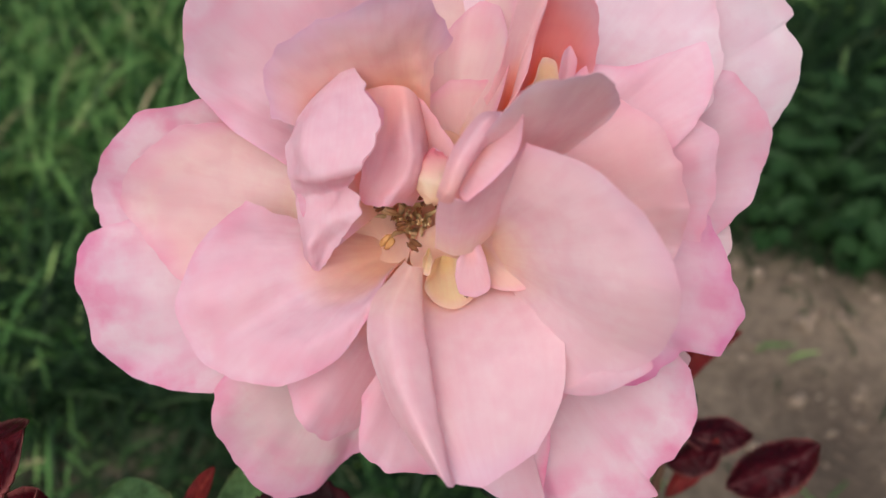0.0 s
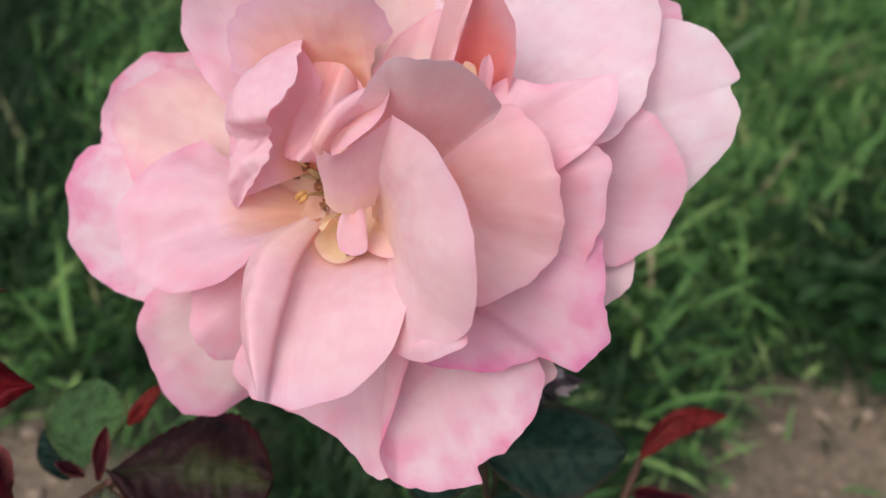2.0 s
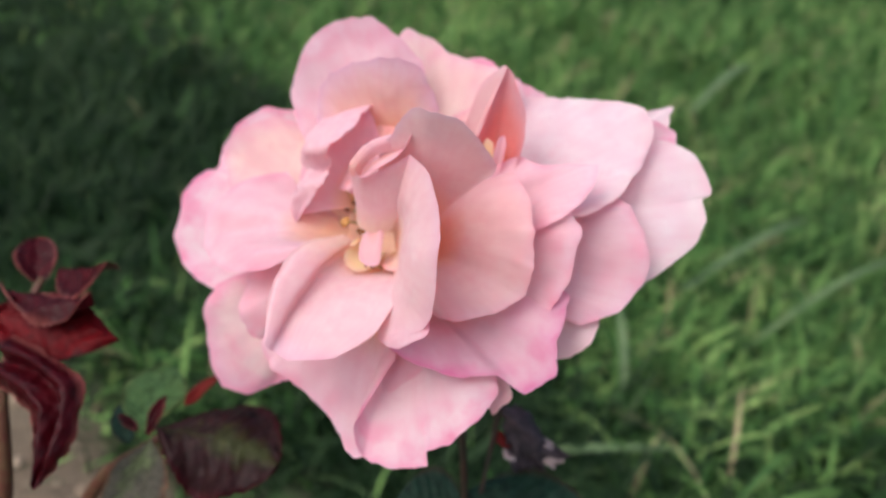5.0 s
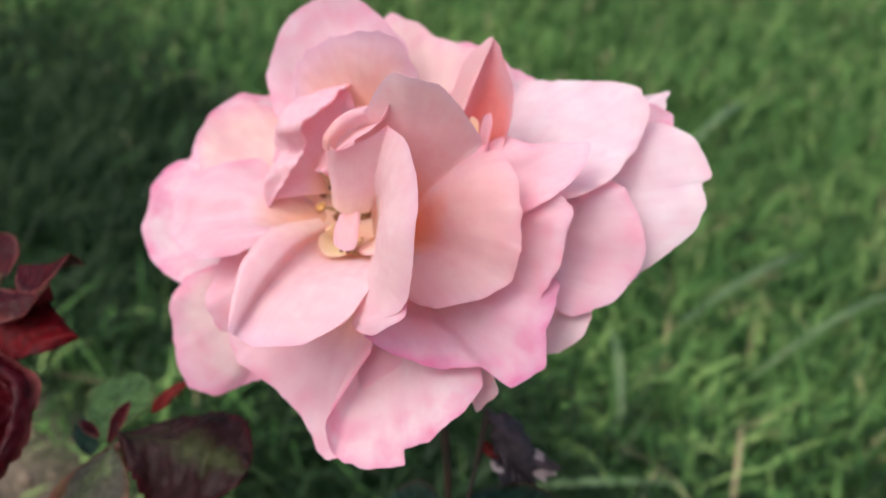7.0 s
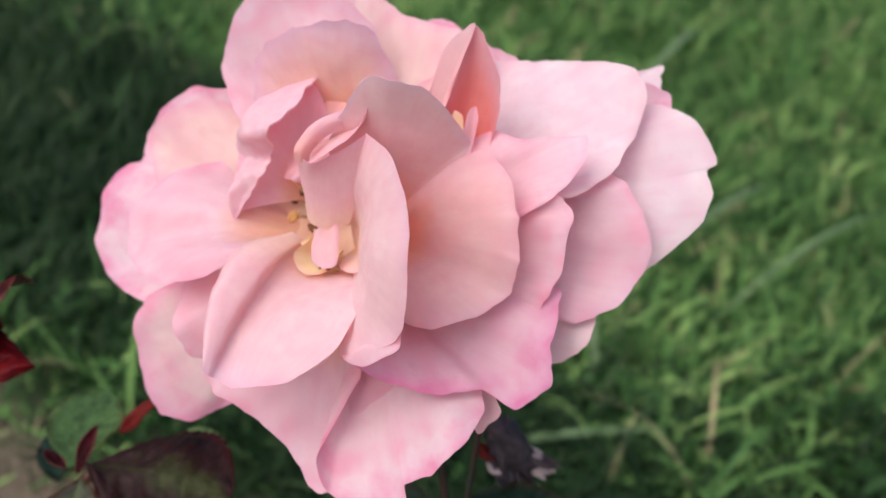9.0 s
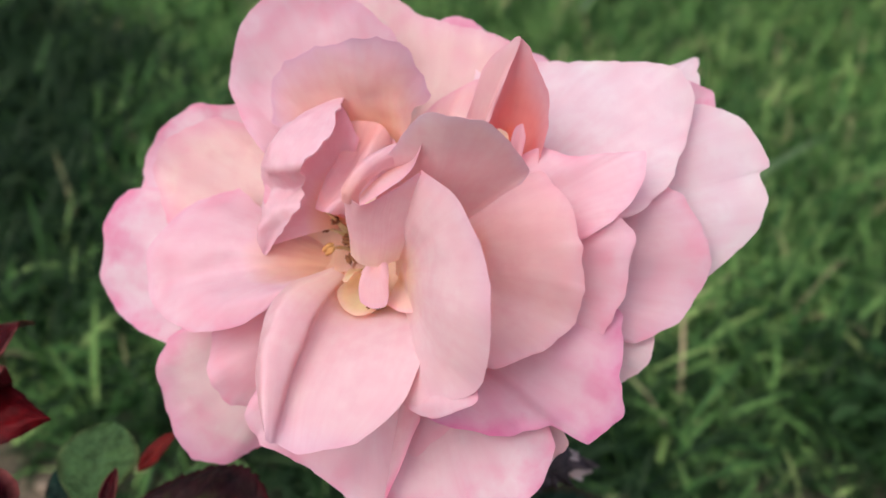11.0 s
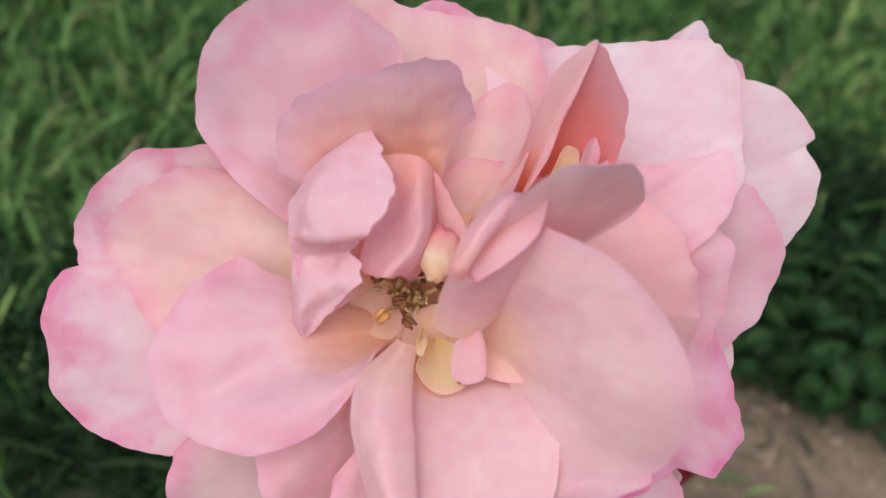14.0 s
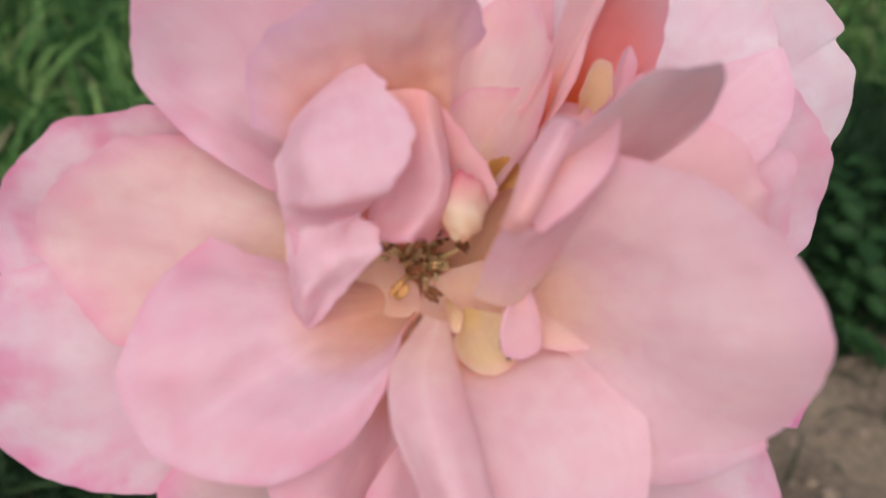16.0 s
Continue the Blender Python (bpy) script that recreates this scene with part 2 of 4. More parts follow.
def grass_material(name, stops, patch_low, patch_high):
    m, n, l = material(name)
    geo = n.new("ShaderNodeNewGeometry")
    r = ramp(n, stops)
    l.new(geo.outputs["Random Per Island"], r.inputs[0])
    patch = noisy(n, l, 3.0, 3.0)
    pr = ramp(n, [(0.35, patch_low), (0.65, patch_high)])
    l.new(patch.outputs["Fac"], pr.inputs[0])
    c = mixed(n, l, 1.0, r.outputs[0], pr.outputs[0], "MULTIPLY")
    p = n["Principled BSDF"]
    p.inputs["Roughness"].default_value = 0.5
    p.inputs["Specular IOR Level"].default_value = 0.15
    l.new(c, p.inputs["Base Color"])
    t = n.new("ShaderNodeBsdfTranslucent")
    l.new(c, t.inputs[0])
    mix = n.new("ShaderNodeMixShader")
    mix.inputs[0].default_value = 0.25
    l.new(p.outputs[0], mix.inputs[1])
    l.new(t.outputs[0], mix.inputs[2])
    l.new(mix.outputs[0], n["Material Output"].inputs[0])
    return m


def soil_material():
    m, n, l = material("soil")
    big = noisy(n, l, 14.0, 8.0)
    r = ramp(n, [(0.3, (0.088, 0.066, 0.042)), (0.55, (0.19, 0.148, 0.096)), (0.75, (0.31, 0.245, 0.165))])
    l.new(big.outputs["Fac"], r.inputs[0])
    fine = noisy(n, l, 220.0, 6.0)
    fr = ramp(n, [(0.3, (0.6, 0.6, 0.6)), (0.7, (1.15, 1.15, 1.15))])
    l.new(fine.outputs["Fac"], fr.inputs[0])
    c = mixed(n, l, 1.0, r.outputs[0], fr.outputs[0], "MULTIPLY")
    bump = n.new("ShaderNodeBump")
    bump.inputs["Strength"].default_value, bump.inputs["Distance"].default_value = 0.8, 0.004
    l.new(fine.outputs["Fac"], bump.inputs["Height"])
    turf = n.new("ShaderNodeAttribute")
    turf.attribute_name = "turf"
    # turf is near black here, putting the shade between grass blades into its colour
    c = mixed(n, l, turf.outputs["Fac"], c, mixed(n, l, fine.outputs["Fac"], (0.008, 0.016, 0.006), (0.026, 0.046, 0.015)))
    p = n["Principled BSDF"]
    p.inputs["Roughness"].default_value = 0.95
    l.new(c, p.inputs["Base Color"])
    l.new(bump.outputs[0], p.inputs["Normal"])
    return m


GRASS = grass_material("grass", [(0.0, (0.015, 0.042, 0.012)), (0.4, (0.050, 0.126, 0.036)), (0.75, (0.124, 0.246, 0.074)), (0.95, (0.235, 0.355, 0.125)), (0.97, (0.28, 0.25, 0.14)), (1.0, (0.34, 0.29, 0.19))], (0.95, 1.05, 0.92), (1.72, 1.66, 1.5))
# dark blade tones: shade on the lawn put into colour, and weedy grass
SHADE_WEED_GRASS = grass_material("shade_dark_grass", [(0.0, (0.010, 0.026, 0.010)), (0.5, (0.018, 0.043, 0.016)), (0.9, (0.032, 0.066, 0.024)), (1.0, (0.050, 0.082, 0.034))], (0.9, 0.95, 0.9), (1.3, 1.3, 1.2))
SOIL = soil_material()


# ---- mesh helpers ----
def mesh_object(name, verts, faces, mat, parent=None, label="", uvs=None, matrix=None, smooth=True):
    me = bpy.data.meshes.new(name)
    me.from_pydata([tuple(v) for v in verts], [], faces)
    me.materials.append(mat)
    if smooth:
        me.polygons.foreach_set("use_smooth", [True] * len(me.polygons))
    if uvs is not None:
        layer = me.uv_layers.new(name="UVMap")
        index = np.empty(len(me.loops), np.int32)
        me.loops.foreach_get("vertex_index", index)
        layer.data.foreach_set("uv", np.asarray(uvs, np.float32)[index].ravel())
    me.update()
    ob = new(name, me)
    if parent is not None:
        ob.parent = parent
    if matrix is not None:
        ob.matrix_local = matrix
    if label:
        tagged(ob, label)
    return ob


def sheet(grid, thick):
    """Vertices, faces and the grid's uv of a sheet with two sides and a rim, from a grid of points."""
    g = np.asarray(grid, float)
    rows, cols = g.shape[:2]
    du, dv = np.gradient(g, axis=1), np.gradient(g, axis=0)
    nrm = np.cross(du, dv)
    nrm /= np.linalg.norm(nrm, axis=2, keepdims=True) + 1e-12
    nrm[:2] = nrm[2]
    slim = np.linspace(0, 1, rows)[:, None, None] ** 8
    nrm *= 1 - 0.8 * slim
    uu, vv = np.meshgrid(np.linspace(0, 1, cols), np.linspace(0, 1, rows))
    uv = np.stack([uu, vv], -1).reshape(-1, 2)
    front, back = (g + nrm * thick / 2).reshape(-1, 3), (g - nrm * thick / 2).reshape(-1, 3)
    faces, k = [], rows * cols
    for i in range(rows - 1):
        for j in range(cols - 1):
            a, b, c, d = i * cols + j, i * cols + j + 1, (i + 1) * cols + j + 1, (i + 1) * cols + j
            faces += [(a, b, c, d), (k + d, k + c, k + b, k + a)]
    rim = [(rows - 1) * cols + j for j in range(cols)]
    left, right = [i * cols for i in range(rows)], [i * cols + cols - 1 for i in range(rows)]
    pts, tex = [front, back], [uv, uv]
    count = 2 * k
    for line in (rim[::-1], left[::-1], right):
        m = len(line)
        pts += [front[line], back[line]]
        tex += [uv[line], uv[line]]
        faces += [(count + i, count + i + 1, count + m + i + 1, count + m + i) for i in range(m - 1)]
        count += 2 * m
    return np.vstack(pts), faces, np.vstack(tex)


def spline(points, count, closed=False, crisp=1.0):
    """A smooth curve through the points, with chord lengths as its measure; extra columns go along."""
    p = np.asarray(points, float)
    if closed:
        p = np.vstack([p, p[:1]])
    step = np.sqrt(np.linalg.norm(np.diff(p[:, :3], axis=0), axis=1)) + 1e-6
    t = np.r_[0, np.cumsum(step)]
    slope = np.diff(p, axis=0) / step[:, None]
    tan = np.empty_like(p)
    tan[1:-1] = (slope[:-1] * step[1:, None] + slope[1:] * step[:-1, None]) / (step[1:] + step[:-1])[:, None]
    if closed:
        tan[0] = tan[-1] = (slope[-1] * step[0] + slope[0] * step[-1]) / (step[0] + step[-1])
    else:
        tan[0], tan[-1] = slope[0], slope[-1]
    tan *= crisp
    out = []
    for x in np.linspace(0, t[-1], count):
        i = min(max(int(np.searchsorted(t, x, side="right")) - 1, 0), len(step) - 1)
        h = step[i]
        s = (x - t[i]) / h
        out.append((2 * s**3 - 3 * s**2 + 1) * p[i] + (s**3 - 2 * s**2 + s) * h * tan[i] + (3 * s**2 - 2 * s**3) * p[i + 1] + (s**3 - s**2) * h * tan[i + 1])
    return np.array(out)


MM = 0.001


def petal(parent, mat, foot, edge, cup=0.0, lift=(0, 0, 1), ruffle=0.5, fray=0.36, belly=1.0, closed=False, label="", seed=1, thick=0.24, fine=1.0, calmer=110, crumple=0.35):
    """A petal in millimetres of the bloom. foot: where its spokes start; edge: points along its free edge, each with an optional fourth
    number, how far the spoke to it bellies out along lift (minus: hollow); belly: above 1 the bulge lies nearer to the edge."""
    rows = [(*p, cup) if len(p) == 3 else p for p in edge]
    cols, rings = int(12 * fine * len(rows)) + 1, int(26 * fine)
    rim = spline(rows, cols, closed, 0.72)
    hub = np.asarray(foot, float)
    lift = np.asarray(lift, float) / np.linalg.norm(lift)
    grid = np.empty((rings, cols, 3))
    calm = rim.copy()
    for _ in range(14):
        if closed:
            calm = (np.roll(calm[:-1], 1, 0) + 2 * calm[:-1] + np.roll(calm[:-1], -1, 0)) / 4
            calm = np.vstack([calm, calm[:1]])
        else:
            calm[1:-1] = (calm[:-2] + 2 * calm[1:-1] + calm[2:]) / 4
    deep = calm.copy()
    for _ in range(calmer):
        if closed:
            deep = (np.roll(deep[:-1], 1, 0) + 2 * deep[:-1] + np.roll(deep[:-1], -1, 0)) / 4
            deep = np.vstack([deep, deep[:1]])
        else:
            deep[1:-1] = (deep[:-2] + 2 * deep[1:-1] + deep[2:]) / 4
    for j in range(cols):
        spot = Vector(rim[j, :3])
        away = (spot - Vector(hub)).normalized()
        jag = noise.noise(spot * 0.16 + Vector((seed * 7.3, 0, 0))) * 1.6 + 0.8 * noise.noise(spot * 0.5 + Vector((0, seed * 3.1, 0))) + 0.15 * noise.noise(spot * 1.4)
        rag = np.array(away) * jag * fray * 1.6
        for i in range(rings):
            r = (i / (rings - 1)) ** 0.85
            edge_ = deep[j, :3] + (calm[j, :3] - deep[j, :3]) * r**2 + (rim[j, :3] + rag - calm[j, :3]) * r**5
            shape = 1 - r * r if closed else r**belly * (1 - r) * (1 + belly) ** (1 + belly) / belly**belly
            p = hub + (edge_ - hub) * r + lift * (deep[j, 3] + (rim[j, 3] - deep[j, 3]) * r**1.5) * shape
            q = Vector((p[0] * 0.11 + seed * 5.7, p[1] * 0.11, p[2] * 0.11))
            w = noise.noise(q) + crumple * noise.noise(q * 3.1)
            wave = noise.noise(Vector((j / cols * len(rows) * 0.9, seed * 2.9, r * 0.8))) * r**3
            grid[i, j] = p + lift * ruffle * (w * 1.5 * (1.0 if closed else min(1, r * 1.5)) + wave * (0.3 if closed else 0.9))
    if closed:
        grid[:, -1] = grid[:, 0]
    verts, faces, uvs = sheet(grid * MM, thick * MM)
    if closed:
        uvs = np.stack([(verts[:, 0] + 0.4 * verts[:, 1]) / 0.03, 0.5 + 0.5 * uvs[:, 1]], -1)
    return mesh_object("petal", verts, faces, mat, parent, label, uvs)


def patch(parent, mat, cage, label="", seed=1, crumple=0.25, fray=0.25, thick=0.24, fine=7, name="petal", matrix=None):
    """A folded petal in millimetres of the bloom: a smooth skin over a cage of rows, from its foot to its free edge, each from side to side."""
    cage = np.asarray(cage, float)
    rows, cols = fine * (len(cage) - 1) + 1, fine * (cage.shape[1] - 1) + 1
    across = np.array([spline(row, cols, crisp=0.9) for row in cage])
    grid = np.array([spline(across[:, j], rows, crisp=0.9) for j in range(cols)]).transpose(1, 0, 2)
    du, dv = np.gradient(grid, axis=1), np.gradient(grid, axis=0)
    out = np.cross(du, dv)
    out /= np.linalg.norm(out, axis=2, keepdims=True) + 1e-9
    for i in range(rows):
        for j in range(cols):
            q = Vector(grid[i, j]) * 0.16 + Vector((seed * 5.7, 0, 0))
            v, u = i / (rows - 1), 2 * j / (cols - 1) - 1
            grid[i, j] += out[i, j] * crumple * (1.2 * noise.noise(q) + 0.9 * noise.noise(q * 2.9) + 0.35 * noise.noise(q * 7)) * min(v * 3, 1)
            rag = fray * (noise.noise(q * 2.2 + Vector((0, seed, 0))) + 0.6 * noise.noise(q * 5))
            way = dv[i, j] / (np.linalg.norm(dv[i, j]) + 1e-9) * v**8 + du[i, j] / (np.linalg.norm(du[i, j]) + 1e-9) * u**9 * min(v * 4, 1)
            grid[i, j] += way * rag
    verts, faces, uvs = sheet(grid * MM, thick * MM)
    return mesh_object(name, verts, faces, mat, parent, label, uvs, matrix)


def tube(points, radii, sides=10):
    p = spline([(*a, r) for a, r in zip(points, radii)], 6 * len(points))
    verts, faces = [], []
    for i in range(len(p)):
        d = Vector(p[min(i + 1, len(p) - 1), :3] - p[max(i - 1, 0), :3]).normalized()
        a = d.orthogonal().normalized() if i == 0 else (a - d * a.dot(d)).normalized()
        b = d.cross(a)
        for k in range(sides):
            w = 2 * math.pi * k / sides
            verts.append(Vector(p[i, :3]) + (a * math.cos(w) + b * math.sin(w)) * p[i, 3])
    for i in range(len(p) - 1):
        for k in range(sides):
            faces.append((i * sides + k, i * sides + (k + 1) % sides, (i + 1) * sides + (k + 1) % sides, (i + 1) * sides + k))
    faces += [tuple(range(sides))[::-1], tuple((len(p) - 1) * sides + k for k in range(sides))]
    return verts, faces


def blob(centre, size, seed=1, rough=0.15, rings=10, sides=14, axis=(0, 0, 1)):
    turn = Vector(axis).to_track_quat("Z", "Y").to_matrix()
    verts, faces = [], []
    for i in range(rings + 1):
        a = math.pi * i / rings
        for k in range(sides):
            b = 2 * math.pi * k / sides
            v = Vector((math.sin(a) * math.cos(b), math.sin(a) * math.sin(b), math.cos(a)))
            w = 1 + rough * noise.noise(v * 2.3 + Vector((seed * 3.7, 0, 0)))
            verts.append(Vector(centre) + turn @ Vector((v.x * size[0] * w, v.y * size[1] * w, v.z * size[2] * w)))
    for i in range(rings):
        for k in range(sides):
            faces.append((i * sides + k, (i + 1) * sides + k, (i + 1) * sides + (k + 1) % sides, i * sides + (k + 1) % sides))
    return verts, faces


def leaf(parent, mat, foot, tip, side, width, fold=0.25, droop=0.1, curl=0.0, round_=0.5, teeth=0.05, name="leaf", label="", seed=1, twist=0.0, wave=0.06, pleat=0.0, bow=0.0, point=0.0):
    """A toothed leaf from foot to tip, in metres of its parent. side: the way its right half points; fold: how much the halves rise
    from the midrib; round_: where it is widest."""
    foot, tip = Vector(foot), Vector(tip)
    along = tip - foot
    size = along.length
    d = along.normalized()
    s = Vector(side)
    s = (s - d * s.dot(d)).normalized()
    up = s.cross(d)
    rows, cols = 66, 15
    grid = np.empty((rows, cols, 3))
    for i in range(rows):
        v = i / (rows - 1)
        x = v ** (math.log(0.5) / math.log(round_))
        half = width / 2 * max(math.sin(math.pi * x), 0.0) ** 0.72
        half = max(half * (1 - point * v**3), 0.002 * width)
        half *= 1 + 1.6 * teeth * (1 + 0.6 * noise.noise(Vector((v * 6, seed, 0)))) * (((v * 14 + seed + 0.4 * noise.noise(Vector((v * 5, 0, seed)))) % 1.0) - 0.5)
        turn = twist * v
        sv, uv_ = s * math.cos(turn) + up * math.sin(turn), up * math.cos(turn) - s * math.sin(turn)
        mid = foot + s * bow * size * 4 * v * (1 - v) + along * v - up * droop * size * v * v + up * droop * size * 0.5 * v
        for j in range(cols):
            u = 2 * j / (cols - 1) - 1
            rise = fold * abs(u) * half - curl * half * u * u + pleat * half * math.sin(u * 8 + 2.5 * math.sin(v * 7 + seed))
            wob = wave * size * noise.noise(Vector((v * 3 + seed * 4.1, u * 1.6, seed))) * (0.25 + abs(u))
            rise += half * 0.05 * math.sin(2 * math.pi * (v * 7 - abs(u) * 1.6)) * min(abs(u) * 4, 1) * (1 - u * u) + wave * half * 0.5 * noise.noise(Vector((v * 9 + seed, u * 4, seed * 2.3)))
            grid[i, j] = mid + sv * (u * half * math.cos(min(abs(fold), 1.2) * 0.5)) + uv_ * (rise + wob)
    verts, faces, uvs = sheet(grid, 0.0004)
    return mesh_object(name, verts, faces, mat, parent, label, uvs)


# ---- ground: bare soil round the bush, lawn beyond ----
def bare(x, y):
    """Above 0 where the soil is bare: a bed about 0.9 m deep, its edge with the lawn uneven."""
    wob = 0.03 * noise.noise(Vector((x * 9, y * 9, 3))) + 0.012 * noise.noise(Vector((x * 40, y * 40, 5)))
    beside = min(x - 0.098, 0.39 - y - 0.15 * max(x - 0.13, 0), 0.42 - x)
    other = min(-0.13 - x, 0.232 - y, x + 0.40)
    return min(max(min(beside, 0.1), other, 0.17 - y), y + 0.75) + wob


def ground_height(x, y):
    return 0.006 * noise.noise(Vector((x * 9, y * 9, 1))) + 0.003 * noise.noise(Vector((x * 40, y * 40, 2)))


def build_ground():
    near = np.linspace(-1, 1, 150)
    axis = np.sign(near) * (np.abs(near) * 1.1 + np.abs(near) ** 9 * 400)
    n = len(axis)
    verts = [(x, y + 0.4, ground_height(x, y + 0.4) if abs(x) < 4 and abs(y) < 4 else 0.0) for y in axis for x in axis]
    faces = [(i * n + j, i * n + j + 1, (i + 1) * n + j + 1, (i + 1) * n + j) for i in range(n - 1) for j in range(n - 1)]
    ob = mesh_object("ground", verts, faces, SOIL)
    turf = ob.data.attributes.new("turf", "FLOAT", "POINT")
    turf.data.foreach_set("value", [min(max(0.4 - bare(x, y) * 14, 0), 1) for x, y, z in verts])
    tagged(ob, "brown crumbly soil of a garden bed, with turf beyond", "ground", kind="structure")


build_ground()


def grass_field(name, count, spot, length, width, rng, label, thin=0.0, mat=None, where=None, lie=(0.1, 1.2), bend=(0.2, 2.6), seg=4):
    """Blades of grass as one mesh: narrow bent strips rooted in the ground. spot: gives a root and the size of the blade there."""
    roots = []
    while len(roots) < count:
        x, y, grow = spot(rng)
        b = bare(x, y) if math.hypot(x, y) < 2.5 else y_far(x, y)
        if b > 0 and rng.random() > thin:
            continue
        if where and rng.random() > where(x, y):
            continue
        roots.append((x, y, ground_height(x, y) - 0.003, grow * (0.42 if -0.045 < b else 1.0)))
    root = np.array(roots)
    dice = np.random.default_rng(rng.randrange(10**6))
    n = len(root)
    head, turn = dice.uniform(0, 2 * math.pi, n), dice.uniform(-0.7, 0.7, n)
    size, wide = dice.uniform(*length, n) * root[:, 3], dice.uniform(*width, n) * np.sqrt(root[:, 3])
    ang, arc = dice.uniform(*lie, n), dice.uniform(*bend, n)
    at_, verts = root[:, :3].copy(), np.empty((n, seg + 1, 2, 3))
    for i in range(seg + 1):
        v = i / seg
        half = wide / 2 * (1 - v**2.2) * (0.7 + 0.6 * v) + 0.0001
        side = np.stack([-np.sin(head + turn * v) * half, np.cos(head + turn * v) * half, 0.25 * half], 1)
        verts[:, i, 0], verts[:, i, 1] = at_ - side, at_ + side
        step = size / seg
        at_ += np.stack([np.cos(head) * np.sin(ang) * step, np.sin(head) * np.sin(ang) * step, np.cos(ang) * step], 1)
        at_[:, 2] = np.maximum(at_[:, 2], 0.002)
        ang += arc / seg
    base = (np.arange(n) * 2 * (seg + 1))[:, None, None] + (2 * np.arange(seg))[None, :, None]
    faces = (base + np.array([0, 1, 3, 2])[None, None, :]).reshape(-1, 4)
    me = bpy.data.meshes.new(name)
    me.vertices.add(n * 2 * (seg + 1))
    me.vertices.foreach_set("co", verts.astype(np.float32).ravel())
    me.loops.add(faces.size)
    me.loops.foreach_set("vertex_index", faces.astype(np.int32).ravel())
    me.polygons.add(len(faces))
    me.polygons.foreach_set("loop_start", np.arange(0, faces.size, 4, dtype=np.int32))
    me.polygons.foreach_set("use_smooth", [True] * len(faces))
    me.materials.append(mat or GRASS)
    me.update(calc_edges=True)
    tagged(new(name, me), label, "grass", kind="stuff")


def y_far(x, y):
    """The bed goes on to both sides as a straight strip."""
    return min(0.17 - y, y + 0.75)


def field(x0, x1, y0, y1):
    return lambda rng: (rng.uniform(x0, x1), rng.uniform(y0, y1), 1.0)


def round_about(near, far, start, end):
    """Roots that thin out with distance from the bed, with larger blades farther off."""
    def spot(rng):
        r, a = near * (far / near) ** (rng.random() ** 0.85), radians(rng.uniform(start, end))
        return r * math.cos(a), 0.2 + r * math.sin(a), 0.75 + 0.35 * r
    return spot


def shade_and_weeds(x, y):
    """How much grass is dark: painted shade by the bush, dark weeds at right."""
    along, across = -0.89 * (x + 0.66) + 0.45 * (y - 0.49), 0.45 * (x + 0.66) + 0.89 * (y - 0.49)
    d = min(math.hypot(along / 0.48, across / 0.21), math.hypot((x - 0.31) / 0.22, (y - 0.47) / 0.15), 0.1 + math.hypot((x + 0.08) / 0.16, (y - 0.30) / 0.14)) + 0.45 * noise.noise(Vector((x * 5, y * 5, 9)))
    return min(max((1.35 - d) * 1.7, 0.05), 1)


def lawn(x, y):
    return 1 - 0.97 * shade_and_weeds(x, y)


def outside(x, y):
    return 0.0 if -0.95 < x < 0.6 and 0.17 < y < 1.15 else lawn(x, y)


rng = random.Random(11)
grass_field("lawn_grass", 52000, field(-0.95, 0.6, 0.17, 1.15), (0.024, 0.074), (0.0016, 0.0044), rng, "thick green lawn grass behind the rose bush", 0.012, GRASS, lawn, (0.2, 1.5), (0.2, 2.4), 5)
# darker blades stand in for shade beside and under the bush
grass_field("shaded_weedy_grass", 42000, field(-1.4, 0.55, 0.17, 1.05), (0.025, 0.075), (0.0014, 0.0034), rng, "dark green grass and weeds beside the bed, shade put into the colour", 0.04, SHADE_WEED_GRASS, shade_and_weeds, (0.2, 1.4), (0.2, 2.8), 5)
grass_field("lawn_grass", 120000, round_about(0.75, 7.0, 75, 165), (0.035, 0.070), (0.0026, 0.0050), rng, "green lawn grass farther off", 0.0, GRASS, outside, (0.1, 1.1), (0.2, 2.0), 3)
grass_field("lawn_grass", 60000, round_about(0.6, 7.0, 165, 435), (0.040, 0.080), (0.004, 0.008), rng, "green lawn grass round the bed", 0.0, GRASS, outside, (0.1, 1.1), (0.2, 2.0), 3)


def blade(foot, tip, width, rise):
    """A broad blade of grass from foot to tip, arched by rise."""
    f, t = Vector(foot), Vector(tip)
    side = (t - f).cross(Vector((0, 0, 1))).normalized()
    rows = []
    for i in range(13):
        v = i / 12
        half = width / 2 * (0.55 + 0.45 * math.sin(math.pi * min(v * 1.1, 1))) * (1 if v < 0.75 else 1 - (v - 0.75) * 2.6)
        mid = f.lerp(t, v) + Vector((0, 0, rise * 4 * v * (1 - v)))
        rows.append([mid - side * half + Vector((0, 0, 0.15 * half)), mid, mid + side * half + Vector((0, 0, 0.15 * half))])
    return sheet(np.array(rows), 0.0004)[:2]


BROAD = plain_material("broad_grass", (0.07, 0.13, 0.045), (0.13, 0.20, 0.08), 60.0, 0.5)
for foot, tip, width, rise in (((-0.15, 0.95, 0.03), (-0.142, 1.15, 0.045), 0.010, 0.01), ((-0.032, 0.57, 0.03), (0.016, 0.732, 0.045), 0.007, 0.008), ((-0.05, 0.345, 0.02), (0.028, 0.40, 0.03), 0.006, 0.004),
                               ((0.02, 0.55, 0.01), (0.10, 0.72, 0.05), 0.006, 0.015), ((-0.026, 0.443, 0.02), (-0.058, 0.49, 0.05), 0.006, 0.01)):
    v, q = blade(foot, tip, width, rise)
    tagged(mesh_object("grass_blade", v, q, BROAD), "broad pale green blade of grass in the lawn", "grass blade", "broad grass blades")


